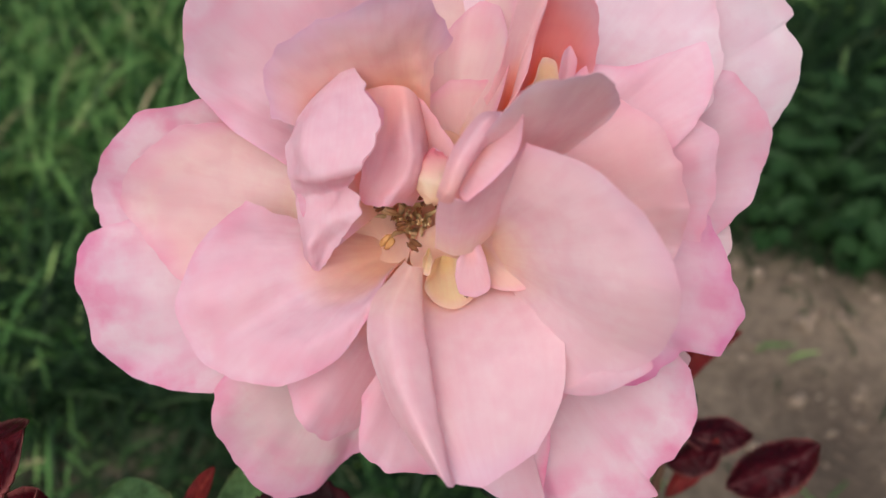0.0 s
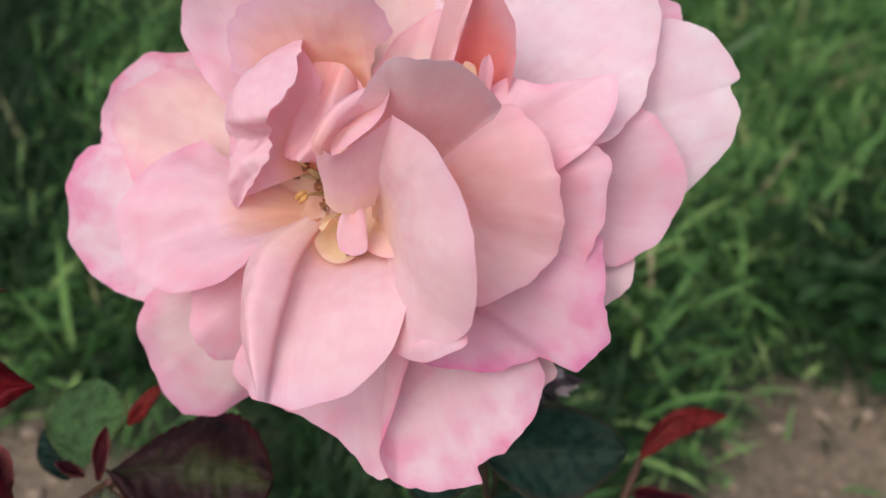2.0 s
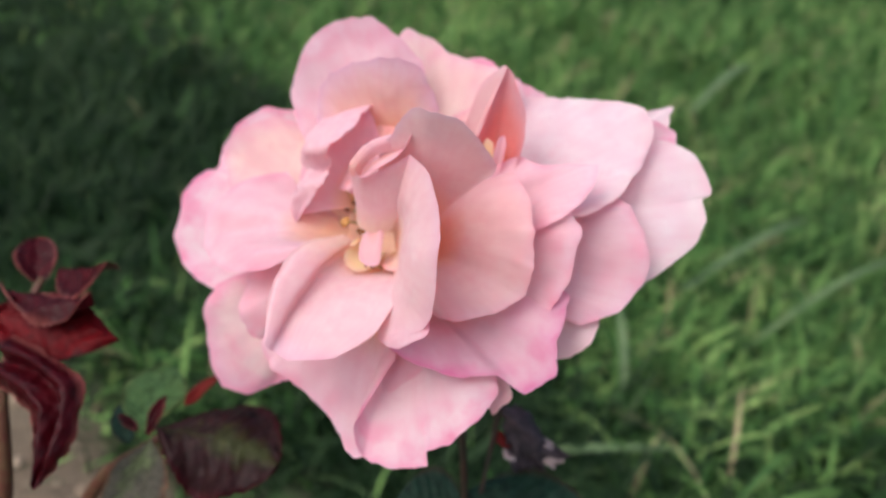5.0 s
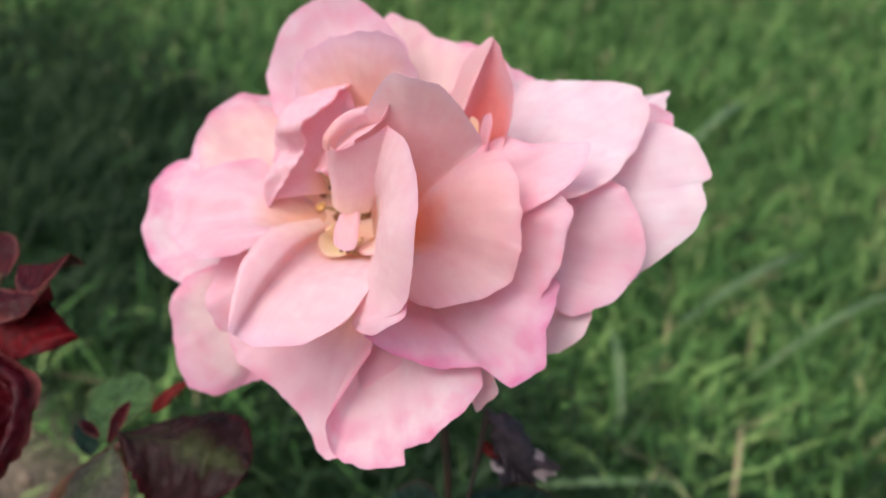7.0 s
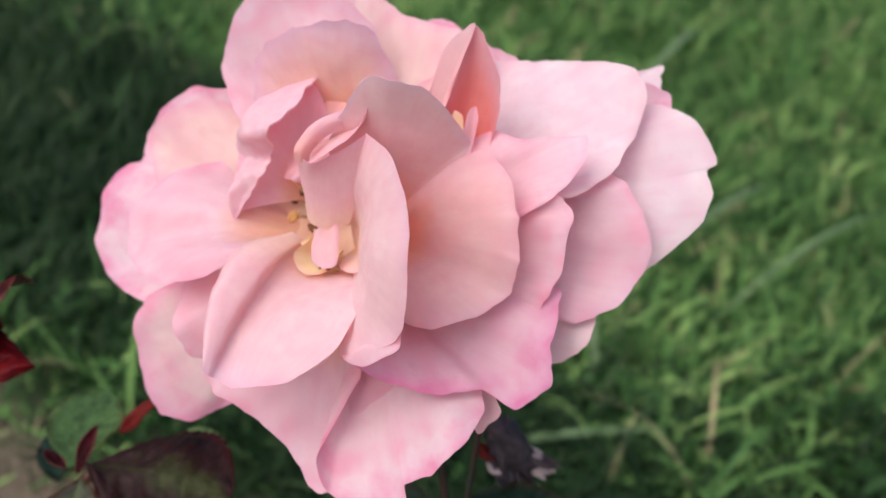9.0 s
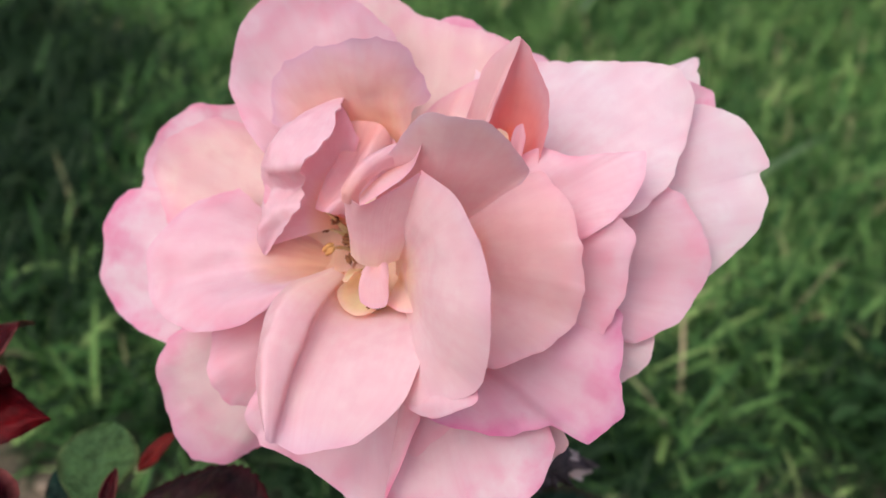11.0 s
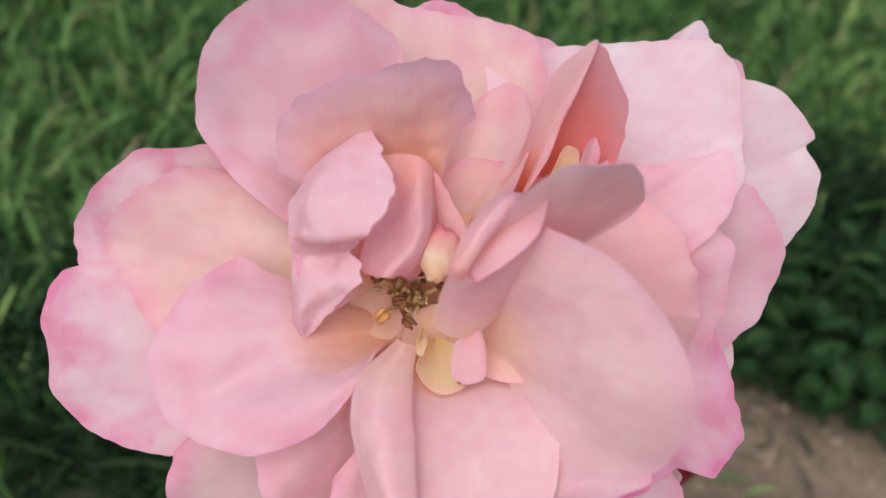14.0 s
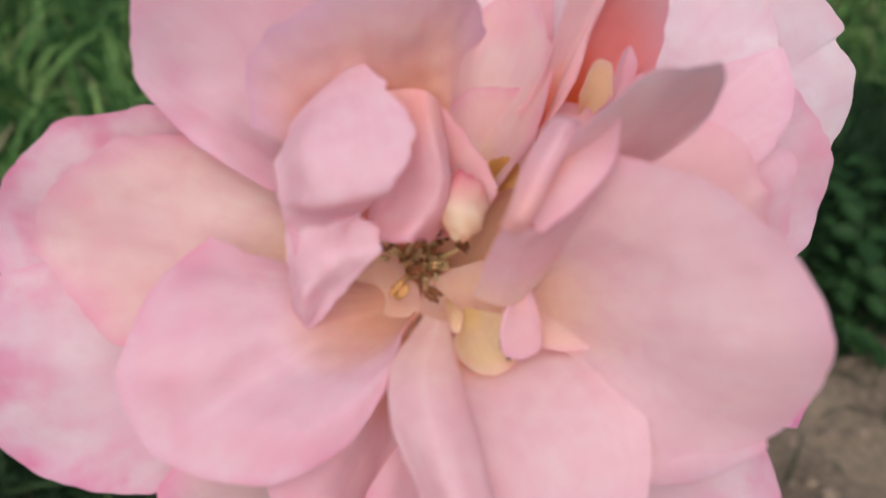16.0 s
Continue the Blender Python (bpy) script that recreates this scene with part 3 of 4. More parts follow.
WEED = leaf_material("weed_leaf", (0.028, 0.078, 0.022), (0.045, 0.105, 0.034), (0.04, 0.09, 0.028), 0.55, 0.4)


def weeds(centre, reach, count, seed):
    """Low clump of small oval leaves on short stalks beside the bare soil, as one mesh."""
    rng = random.Random(seed)
    verts, faces, tex = [], [], []
    for k in range(count):
        a, r = rng.uniform(0, 6.283), math.sqrt(rng.random())
        x, y, z = centre[0] + reach[0] * r * math.cos(a), centre[1] + reach[1] * r * math.sin(a), rng.uniform(0.006, 0.045) * (1.1 - 0.5 * r)
        out, size = Vector((math.cos(a) + rng.uniform(-1, 1), math.sin(a) + rng.uniform(-1, 1), rng.uniform(-0.2, 0.5))).normalized(), rng.uniform(0.010, 0.020)
        side = out.cross(Vector((rng.uniform(-0.3, 0.3), rng.uniform(-0.3, 0.3), 1))).normalized()
        up = side.cross(out)
        grid = [[Vector((x, y, z)) + out * size * v + side * u * size * 0.36 * math.sin(math.pi * min(max(v, 0.03), 0.97)) ** 0.8 + up * size * (0.18 * abs(u) - 0.3 * v * v) for u in (-1, -0.5, 0, 0.5, 1)] for v in (0, 0.15, 0.35, 0.55, 0.75, 0.9, 1.0)]
        v, q, t = sheet(np.array(grid), 0.0003)
        faces += [tuple(i + len(verts) for i in face) for face in q]
        verts += list(v)
        tex += list(t)
        stalk, q = tube([Vector((centre[0] + (x - centre[0]) * 0.7, centre[1] + (y - centre[1]) * 0.7, -0.002)), Vector((x, y, z)) - out * 0.004 - Vector((0, 0, 0.003)), Vector((x, y, z))], [0.0006, 0.0005, 0.0004], 4)
        faces += [tuple(i + len(verts) for i in face) for face in q]
        verts += [tuple(p) for p in stalk]
        tex += [(0.2, 0.5)] * len(stalk)
    tagged(mesh_object("weeds", verts, faces, WEED, uvs=tex), "low green broad-leaved weeds at the edge of the soil", "weeds", kind="stuff")


weeds((0.27, 0.435), (0.11, 0.085), 420, 6)
weeds((0.175, 0.455), (0.05, 0.035), 70, 7)


def clods():
    """Crumbs of soil and small stones on the bare ground, as one mesh."""
    rng = random.Random(3)
    verts, faces = [], []
    for k in range(2600):
        x, y = rng.uniform(-0.5, 0.42), rng.uniform(0.0, 0.42)
        if bare(x, y) < 0.005:
            continue
        size = 0.0012 + 0.0045 * rng.random() ** 3
        v, q = blob((x, y, ground_height(x, y) + size * 0.2), (size, size * rng.uniform(0.6, 1), size * rng.uniform(0.4, 0.8)), k, 0.6, 4, 6)
        faces += [tuple(i + len(verts) for i in face) for face in q]
        verts += v
    tagged(mesh_object("soil_crumbs", verts, faces, SOIL_CRUMB), "brown crumbs of soil and small stones", "soil", kind="stuff")


SOIL_CRUMB = plain_material("soil_crumb", (0.11, 0.082, 0.052), (0.34, 0.27, 0.19), 120.0, 0.95)
clods()

# ---- the rose bush ----
BASE = Vector((0.03, 0.118, 0.0))
bush = new("rose_bush")
bush.location = BASE
tagged(bush, "rose bush with one open pink bloom and dark red young leaves", "rose bush")
BLOOM = pose(0.0, 0.0968, 0.2732, 47, 0, 0)


def at(x, y, z):
    """The place in the bush of a point given in millimetres of the bloom."""
    return (BLOOM @ Vector((x * MM, y * MM, z * MM))) - BASE


# receptacle of the bloom carries the petals
v, f = blob((0, 0, 0), (6 * MM, 6 * MM, 8 * MM), 3, 0.1)
bloom = mesh_object("bloom", [Vector((-2 * MM, 2 * MM, -20 * MM)) + Vector(p) for p in v], f, HUSK, bush, "fully open pink rose bloom with ruffled petals", matrix=Matrix.Translation(-BASE) @ BLOOM)

# outer petals
petal(bloom, PALE, (10, 8, -19), [(30, 42, -16), (36, 42, -14), (42.7, 43.1, -13.9), (48.5, 41, -13.5), (53.3, 35.7, -14), (52.2, 34.2, -14), (54.3, 30, -14), (54, 25.3, -14.7), (50, 17, -16), (44, 8, -17), (38, 3, -17)], 3, seed=1, label="white-pink outer petal with a notched edge")
petal(bloom, PALE, (8, 10, -21), [(26, 46, -20), (31, 50, -21), (36.6, 54.6, -22.9), (38, 50, -19), (40, 43, -17)], 1, seed=2)
petal(bloom, ROSY, (8, 10, -18), [(32, 43, -14), (37, 46.5, -14), (41.3, 45.9, -15.7), (42.5, 40, -15), (42, 30, -14)], 1, seed=3)
petal(bloom, PALE, (10, 2, -20), [(42, 8, -16), (44, 2.3, -14.3), (43.5, -1, -15), (39.1, -5.4, -16.5), (32, -4, -16)], 0, seed=4)
petal(bloom, PALE, (20, -8, -14), [(34, -14, -8), (36, -16, -8), (33.9, -20.8, -9.9), (31, -17, -8)], 0, seed=5)
petal(bloom, PINK, (10, 5, -17), [(34, 28, -10), (41.4, 25.2, -6.7), (46, 21, -9), (49.2, 14.6, -12.4), (47, 8, -13), (41.6, 2.1, -12.6), (34, 2, -13)], 3, seed=6)
petal(bloom, PALE, (8, 10, -14), [(2, 42, -12), (12, 44, -13), (25, 45, -10), (35.5, 46.2, -8.3), (39, 42, -8.5), (40.2, 35, -8.5), (39.5, 26, -5), (36.1, 18.8, -0.5), (28, 16, -4)], 3, seed=7)
petal(bloom, ROSY, (-8, 4, -13), [(-24, 20.5, -12), (-34.5, 21.8, -7.5), (-44, 19.5, -8.5), (-50.4, 13.9, -10.4), (-53.5, 7.4, -14), (-50, 2, -13), (-38, -2, -13)], -2, seed=8)
petal(bloom, ROSY, (-8, 0, -15), [(-45, 5, -13), (-54, 1.5, -12.8), (-54.5, -6.6, -11), (-51, -16.5, -13.5), (-43, -20.8, -12.5), (-34.6, -21.7, -11.9), (-25, -14, -12)], 2, seed=9, label="outer petal blotched with deep pink at the edge")
petal(bloom, HEM, (-5, -4, -15), [(-30, -16, -10), (-33, -20, -9), (-34.1, -25.9, -9.5), (-30.8, -33.1, -13.6), (-25.8, -39, -16.9), (-20, -38, -19), (-15.9, -34, -20), (-6, -27, -16)], 2, seed=10)
petal(bloom, PINK, (0, -4, -13), [(-11, -20, -1), (-11.5, -27.7, 0.6), (-8, -31, -1.5), (2.4, -33.2, -6.5), (12.8, -38.8, -9.1), (17, -36, -7), (20, -25, -6), (18, -12, -6)], 3, seed=11)
petal(bloom, ROSY, (6, -6, -13), [(15, -20, -1), (14.5, -27, 0), (14.1, -34.5, 0), (17, -38, -3), (22, -37.5, -3), (29.7, -34.2, -0.6), (28.6, -32, -1), (29.6, -30.5, -1.5), (34.2, -25, 0.5), (35, -17, -4), (28, -10, -8)], 1.0, seed=12, label="lowest petal with rosy blotches on its edge")
petal(bloom, CREAM, (-8, 4, -9), [(-11, 16, -11), (-20, 16.4, -9.5), (-27, 17.6, -7), (-33, 18, -4.4), (-38.4, 17.1, -3.4), (-44, 12, -4), (-45.9, 6.3, -6.4), (-42, -1, -8), (-38, -5, -8), (-22, -6, -8)], -2, seed=13)
petal(bloom, PINK, (-4, -3, -10), [(-24, -14, -3), (-22, -19, -1), (-19.2, -24.5, -0.5), (-16, -27, -4), (-11.8, -25.3, -7.5), (-4, -20, -6)], 2, seed=14)
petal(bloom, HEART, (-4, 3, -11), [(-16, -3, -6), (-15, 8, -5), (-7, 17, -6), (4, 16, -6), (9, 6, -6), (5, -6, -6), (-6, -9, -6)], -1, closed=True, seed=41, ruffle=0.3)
petal(bloom, CREAM, (3, 8, -10), [(-6, 18, -6), (1, 24, -4), (9, 23, -3), (16, 21, -2), (19, 13, -3), (12, 4, -5)], -1, seed=42)
# middle petals
petal(bloom, PINK, (-6, 8, -11), [(-21.6, 11.5, 0.5, 2), (-30, 17, -1, 1.5), (-35.5, 24, -1, -1), (-36, 28, 0), (-35.2, 32, 1.5), (-30, 38.5, 4.5), (-22, 42, 4), (-10.8, 39, -2.8), (-6, 28, -8)], -3, seed=15)
petal(bloom, CREAM, (0, 14, -14), [(-26, 40, -13), (-25.5, 46, -12), (-23.5, 50, -12), (-17, 48.6, -11), (-10, 46.3, -10), (0.5, 45.2, -9.5), (7.4, 45.3, -9), (9.5, 42, -8), (11, 37, -7), (12, 26, -8)], -1.5, seed=16)
petal(bloom, ROSY, (0, 14, -18), [(-12, 44, -16), (-8.5, 48.4, -16), (-5, 49.6, -16), (0.4, 48.6, -16), (7, 47, -15.5), (13, 45, -16), (17, 40, -15)], 0, seed=17)
petal(bloom, ROSE, (8, -4, -13), [(14, -14, 2), (16.1, -18.5, 6.4), (21, -19.3, 4.5), (29, -17.6, 0.5), (33.7, -14.6, -1.9), (39.4, -15, -4.6), (42, -10, -5), (41, -4, -4), (37.8, 5.5, -7.3), (30, 6, -8)], 3, seed=18, label="petal with a magenta-pink curled rim")
petal(bloom, PINK, (8, 5, -12), [(30, 19, -2), (34.2, 17.6, 1.3), (37, 16, 1), (37.5, 13, 0), (38, 6, -4), (36, 0, -6), (28, -3, -6)], 2, seed=19)
petal(bloom, PINK, (8, 6, -11), [(15, 21, 0), (20, 25, 0), (25.9, 24.9, 1.2), (31, 26.6, 2.0), (35.4, 27.8, 2.4), (36.6, 24.5, 2.6), (35.6, 20, 2.8), (33.5, 16.5, 2), (27, 9, 1)], 2.5, seed=48, label="petal with a magenta crease at its edge")
petal(bloom, SALMON, (6, 3, -10), [(12, 15, 0), (18, 18.4, 3.4), (22.4, 20.4, 5.4), (25, 18.2, 6.6), (28.6, 15, 7.2), (31, 10.8, 6), (33, 5.5, 3.4), (32.6, 0.6, 0.1), (29, -5, 2), (24, -9, 4), (15, -10, 2)], 5, seed=21)
petal(bloom, CORAL, (13, 20, -9), [(9, 21, -4), (10.5, 28, 2.4), (12.8, 34.5, 9), (14.7, 37.2, 12), (18.2, 33.4, 8.5), (20.0, 31, 7), (20.8, 27, 4), (20.5, 24, 1.5), (19.5, 18, -3)], -2, seed=22, ruffle=0.4, label="coral throat petal of the pointed hood")
petal(bloom, SALMON, (9, 18, -7), [(5.5, 21, -1), (7.9, 25, 3), (8.9, 29.2, 6), (9.8, 33, 9), (14.7, 37.3, 12.4), (13.5, 31.8, 8.6), (12.4, 28.4, 5.6), (11.5, 24.1, 3), (9.5, 19.9, 0)], 1.2, lift=(-0.5, 0, 0.85), seed=43, ruffle=0.25, label="pointed petal folded round a coral throat")

petal(bloom, PINK, (16.5, 19, -5), [(15.4, 22, 1), (16, 25.6, 3.6), (16.9, 27.0, 4.2), (17.8, 25, 3.2), (17.6, 21, 0.5)], 0.4, seed=45, ruffle=0.15, fine=0.7)
petal(bloom, LEMON, (14, 20, -6), [(12.4, 22, 0), (13.4, 25.6, 3.6), (15.0, 25.2, 3.8), (15.8, 22, 1)], 0.4, seed=46, ruffle=0.2, fine=0.7)
petal(bloom, CREAM, (0, 9, -9), [(-3, 24, -4), (0, 30, -5), (4, 35, -5), (8, 34, -2), (9, 26, 1), (7, 18, 2), (3, 12, 1)], -1, seed=23)
patch(bloom, LILAC, [
    [(-5.0, 11.0, -9.0), (-5.5, 12.0, -9.0), (-5.0, 13.0, -8.5), (-4.5, 14.0, -8.5), (-4.0, 13.5, -8.5), (-3.0, 12.0, -8.5)],
    [(-13.0, 13.8, -4.5), (-13.4, 17.0, -3.5), (-11.2, 20.0, -2.0), (-8.0, 21.6, -0.8), (-4.4, 22.0, -1.0), (-2.0, 19.0, -3.5)],
    [(-19.0, 16.0, 0.4), (-19.6, 21.0, 3.4), (-15.4, 24.8, 7.2), (-9.6, 26.6, 9.8), (-4.2, 27.8, 7.6), (-1.2, 25.0, 1.6)],
    [(-23.4, 17.4, 2.2), (-23.2, 23.6, 6.8), (-17.6, 28.0, 11.2), (-10.0, 30.0, 14.0), (-3.0, 32.3, 11.6), (1.1, 28.2, 3.4)]], "ruffled upright petal with a lavender rim", 24, 0.24, 0.9, fine=9)
patch(bloom, PINK, [
    [(-6.5, 1.0, -7.0), (-7.0, 0.6, -6.8), (-7.2, 0.0, -6.6), (-7.0, -0.6, -6.6), (-6.6, -1.0, -6.4), (-6.0, -1.4, -6.0), (-5.4, -1.4, -6.0), (-5.0, -1.0, -6.0)],
    [(-15.0, 2.8, -5.0), (-17.0, 0.4, -1.4), (-17.8, -3.0, 0.8), (-17.2, -5.0, 0.6), (-15.6, -6.2, 1.6), (-12.4, -6.8, 3.0), (-9.6, -5.8, 2.8), (-7.4, -4.0, 1.8)],
    [(-22.8, 4.8, -3.2), (-27.2, 0.2, 2.4), (-28.6, -6.0, 4.6), (-26.6, -10.4, 3.4), (-24.2, -11.6, 4.8), (-17.8, -12.4, 7.2), (-12.4, -10.0, 6.8), (-8.8, -6.4, 4.8)],
    [(-27.8, 6.8, -3.4), (-33.6, 0.2, 0.6), (-36.0, -8.6, 2.2), (-33.4, -14.4, 2.2), (-29.6, -16.8, 3.6), (-21.6, -18.0, 6.4), (-14.0, -14.6, 7.0), (-10.0, -9.2, 6.4)]], "broad petal creased down its middle", 25, 0.3, 0.35, fine=9)
# front petals
patch(bloom, LONG, [
    [(-5.2, -1.8, 1.4), (-4.2, -2.4, 3.8), (-2.8, -2.6, 2.2), (-3.0, -2.8, 0.0), (0.0, -3.4, -6.0), (5.0, -3.0, -5.0)],
    [(-9.4, -7.4, 6.8), (-6.4, -8.0, 10.2), (-2.7, -8.2, 8.4), (-3.4, -8.0, 4.6), (0.6, -8.4, 3.0), (12.7, -6.4, 6.4)],
    [(-9.1, -13.8, 10.4), (-5.6, -14.0, 14.6), (-1.8, -14.2, 12.8), (-2.4, -14.0, 8.8), (1.6, -14.0, 9.0), (15.4, -11.6, 10.6)],
    [(-5.6, -20.8, 14.2), (-3.0, -20.8, 17.8), (-0.6, -21.0, 16.2), (-1.0, -20.6, 13.0), (2.6, -20.8, 13.6), (14.8, -18.4, 12.4)],
    [(-0.6, -27.2, 17.6), (0.3, -27.8, 18.8), (1.1, -28.2, 18.2), (1.6, -28.2, 17.0), (4.4, -28.6, 16.8), (11.4, -25.0, 14.6)]], "long petal rolled along one side", 26, 0.22, 0.25, fine=9)
patch(bloom, FRONT, [
    [(3.0, 0.6, -4.0), (3.6, 0.4, -4.0), (4.0, 0.0, -4.0), (4.2, -0.4, -4.0), (4.2, -0.8, -4.0), (4.0, -1.0, -4.0)],
    [(5.2, 3.4, 6.5), (7.8, 2.6, 7.4), (9.8, 0.0, 8.8), (10.8, -2.6, 8.8), (10.8, -5.0, 7.0), (9.6, -6.2, 4.6)],
    [(7.6, 7.8, 15.2), (12.2, 5.4, 18.4), (16.6, 0.6, 20.4), (18.6, -4.8, 20.2), (17.8, -10.0, 14.6), (12.6, -12.0, 8.2)],
    [(9.7, 12.2, 20.8), (16.6, 9.0, 25.0), (23.5, 1.6, 27.2), (26.2, -5.0, 26.4), (25.2, -13.2, 17.0), (14.2, -18.2, 8.2)]], "big smooth front petal pale pink", 27, 0.2, 0.2, fine=10)
petal(bloom, PINK, (19.6, -15.2, 11.2), [(14.8, -18.2, 8.4), (14.7, -15.5, 7.4), (16.5, -13.2, 6.4), (18.8, -12.2, 8.4), (21.5, -12, 11.4), (24.3, -11.8, 15.2), (25.4, -14.4, 15.6), (22.5, -16.8, 13.2), (19, -18.5, 10.2)], 0.9, closed=True, seed=49, ruffle=0.15, fray=0.15, fine=0.8)
petal(bloom, ARCH, (6, 5, -6), [(2, 6, 10), (3, 10, 18), (5.4, 14, 22.5), (7.2, 15.8, 25), (10, 17.8, 27.5), (13.2, 18.6, 28.2), (17, 19.5, 26), (20.3, 19, 19.6), (21.9, 17.8, 12.6), (21.2, 16.4, 11)], 2, seed=28, ruffle=0.35, label="upright arching petal with a grey-lavender lip")
patch(bloom, ROLL, [
    [(1.8, 7.2, 18.6), (3.6, 10.0, 19.0), (5.6, 13.0, 18.0), (7.4, 15.4, 16.4)],
    [(2.0, 6.4, 18.8), (4.4, 9.2, 19.8), (7.0, 12.8, 19.4), (8.4, 16.0, 19.0)],
    [(2.7, 5.4, 19.9), (6.0, 8.0, 21.5), (8.8, 11.8, 22.2), (9.2, 16.6, 23.0)]], "", 29, 0.12, 0.12)
patch(bloom, ROLL, [
    [(-0.7, 6.2, 18.6), (-0.2, 5.6, 19.2), (0.8, 5.4, 19.4), (1.8, 6.2, 18.8)],
    [(-0.4, 7.2, 20.4), (0.5, 6.6, 21.4), (1.4, 6.6, 21.2), (1.9, 7.2, 19.8)],
    [(1.4, 12.0, 20.4), (2.4, 11.0, 22.6), (3.4, 10.8, 22.2), (3.9, 10.6, 20.2)],
    [(4.4, 16.0, 17.6), (5.2, 15.0, 20.2), (6.0, 14.0, 20.0), (6.2, 13.6, 18.4)],
    [(7.2, 16.8, 14.2), (7.4, 15.9, 16.6), (7.5, 14.9, 16.6), (7.4, 14.6, 14.4)]], "rolled pink margin beside the arching petal", 30, 0.15, 0.12)
patch(bloom, LONG, [
    [(-1.0, 0.2, 7.0), (1.4, -0.8, 8.4), (3.6, -0.4, 7.6), (6.0, 1.6, 6.6)],
    [(-0.9, 2.6, 11.0), (1.2, 1.8, 12.2), (4.0, 2.6, 11.2), (7.4, 5.0, 11.0)],
    [(-0.7, 5.0, 16.0), (1.4, 4.4, 16.8), (4.6, 5.6, 15.8), (8.4, 8.2, 15.6)],
    [(-0.2, 6.8, 20.2), (2.7, 5.6, 20.0), (6.0, 8.4, 19.8), (9.8, 12.2, 20.8)]], "", 53, 0.12, 0.1)
petal(bloom, LEMON, (-2, 0, -4), [(-2.8, -1.5, 1.5), (-2.6, -3.4, 2.8), (-1.9, -3.6, 3.0), (-1.4, -1.6, 2.2)], 0.5, seed=47, ruffle=0.1, fray=0.1, fine=0.6)
patch(bloom, TWIST, [
    [(-13.2, 24.0, 3.0), (-12.9, 24.4, 3.3), (-12.5, 24.6, 3.6), (-12.0, 24.5, 3.9)],
    [(-18.2, 18.6, 4.6), (-15.9, 19.6, 6.8), (-12.9, 20.5, 7.8), (-10.1, 21.0, 8.8)],
    [(-20.4, 13.2, 6.0), (-17.7, 13.4, 10.2), (-12.9, 13.8, 12.2), (-8.1, 14.2, 14.2)],
    [(-20.2, 9.2, 6.4), (-17.3, 9.0, 10.4), (-13.8, 9.3, 12.2), (-10.2, 9.9, 14.2)],
    [(-19.9, 6.4, 3.6), (-17.4, 7.2, 4.6), (-14.6, 7.4, 4.8), (-12.0, 8.2, 7.0)],
    [(-19.5, 3.2, 2.8), (-17.0, 3.4, 5.6), (-14.0, 4.0, 7.2), (-10.4, 5.0, 9.6)],
    [(-19.3, 0.2, 1.0), (-17.8, -0.2, 4.6), (-15.6, 0.6, 4.0), (-12.8, 2.0, 6.6)],
    [(-18.4, -2.4, 0.4), (-17.7, -2.9, 1.0), (-16.9, -3.0, 1.0), (-16.0, -2.4, 2.2)]], "twisted crumpled petal over the bloom's heart", 31, 0.4, 0.9, fine=9)

petal(bloom, PINK, (-8, 6, -5), [(-17, -2, 1.5), (-19, 5, 4.5), (-20, 14, 5.5), (-17, 19, 5), (-12.5, 23, 3.5), (-8, 19, 2)], 1, seed=32)
petal(bloom, SALMON, (-3, 10, -8), [(-12, 12, 1), (-10, 19, 1), (-7, 22, 1), (-4.8, 21.6, 1), (-2.7, 20.5, 1, 1), (-0.4, 16.5, 1.5, 1.5), (2.4, 12, 2, 2), (2.0, 10.1, 1, 1), (0.6, 7.9, -1), (-1.1, 6.8, -2), (-5, 6, -2), (-9, 6.5, 0)], 0, seed=33, ruffle=0.5)
patch(bloom, ROLL, [
    [(-10.5, 21.6, 1.2), (-7.8, 22.2, 1.2), (-5.2, 21.8, 2.4), (-3.8, 20.9, 1.8), (-2.8, 18.5, -1.0)],
    [(-10.4, 17.5, 1.4), (-7.6, 17.5, 1.8), (-4.9, 17.4, 4.4), (-3.4, 16.6, 3.2), (-2.2, 15.0, -1.2)],
    [(-10.6, 12.5, 2.0), (-7.8, 12.4, 2.6), (-4.2, 12.4, 6.0), (-2.8, 11.4, 4.6), (-2.6, 10.4, 0.0)],
    [(-11.4, 8.8, 2.4), (-9.4, 8.2, 3.4), (-5.4, 8.4, 6.2), (-3.8, 8.0, 4.4), (-3.4, 7.6, -0.6)],
    [(-11.4, 6.8, 2.2), (-10.2, 5.8, 3.6), (-7.6, 5.6, 5.4), (-5.4, 6.0, 3.0), (-4.4, 5.8, -2.0)]], "curled inner petal folded like a hood", 40, 0.35, 0.5)
# peach claws of the inner petals under the stamens
petal(bloom, CLAW, (-10, 1, -6.6), [(-18, 5, -5.5), (-12, 6.5, -6), (-7, 4.5, -6.2), (-4.5, 0.5, -5.4), (-6, -4, -4), (-13, -3, -4.5)], 0.3, closed=True, seed=50, ruffle=0.2, fine=0.7)
petal(bloom, CLAW, (1, 0, -5.6), [(-3.5, 2.5, -6), (2, 4, -5.4), (7, 2.5, -4.6), (6, -4, -4.6), (0, -5, -4.6), (-4, -2, -5.6)], 0.3, closed=True, seed=51, ruffle=0.2, fine=0.7)
# amber-brown sheet added to stand in for a dark cavity between petals
petal(bloom, POCKET, (3.4, 13.6, -2.4), [(1.6, 13.0, -1.2), (2.2, 15.2, -1.0), (4.4, 16.0, -0.8), (6.0, 14.6, -1.2), (5.4, 12.6, -1.8), (3.2, 11.8, -1.8)], -0.8, closed=True, seed=55, ruffle=0.2, fine=0.7)
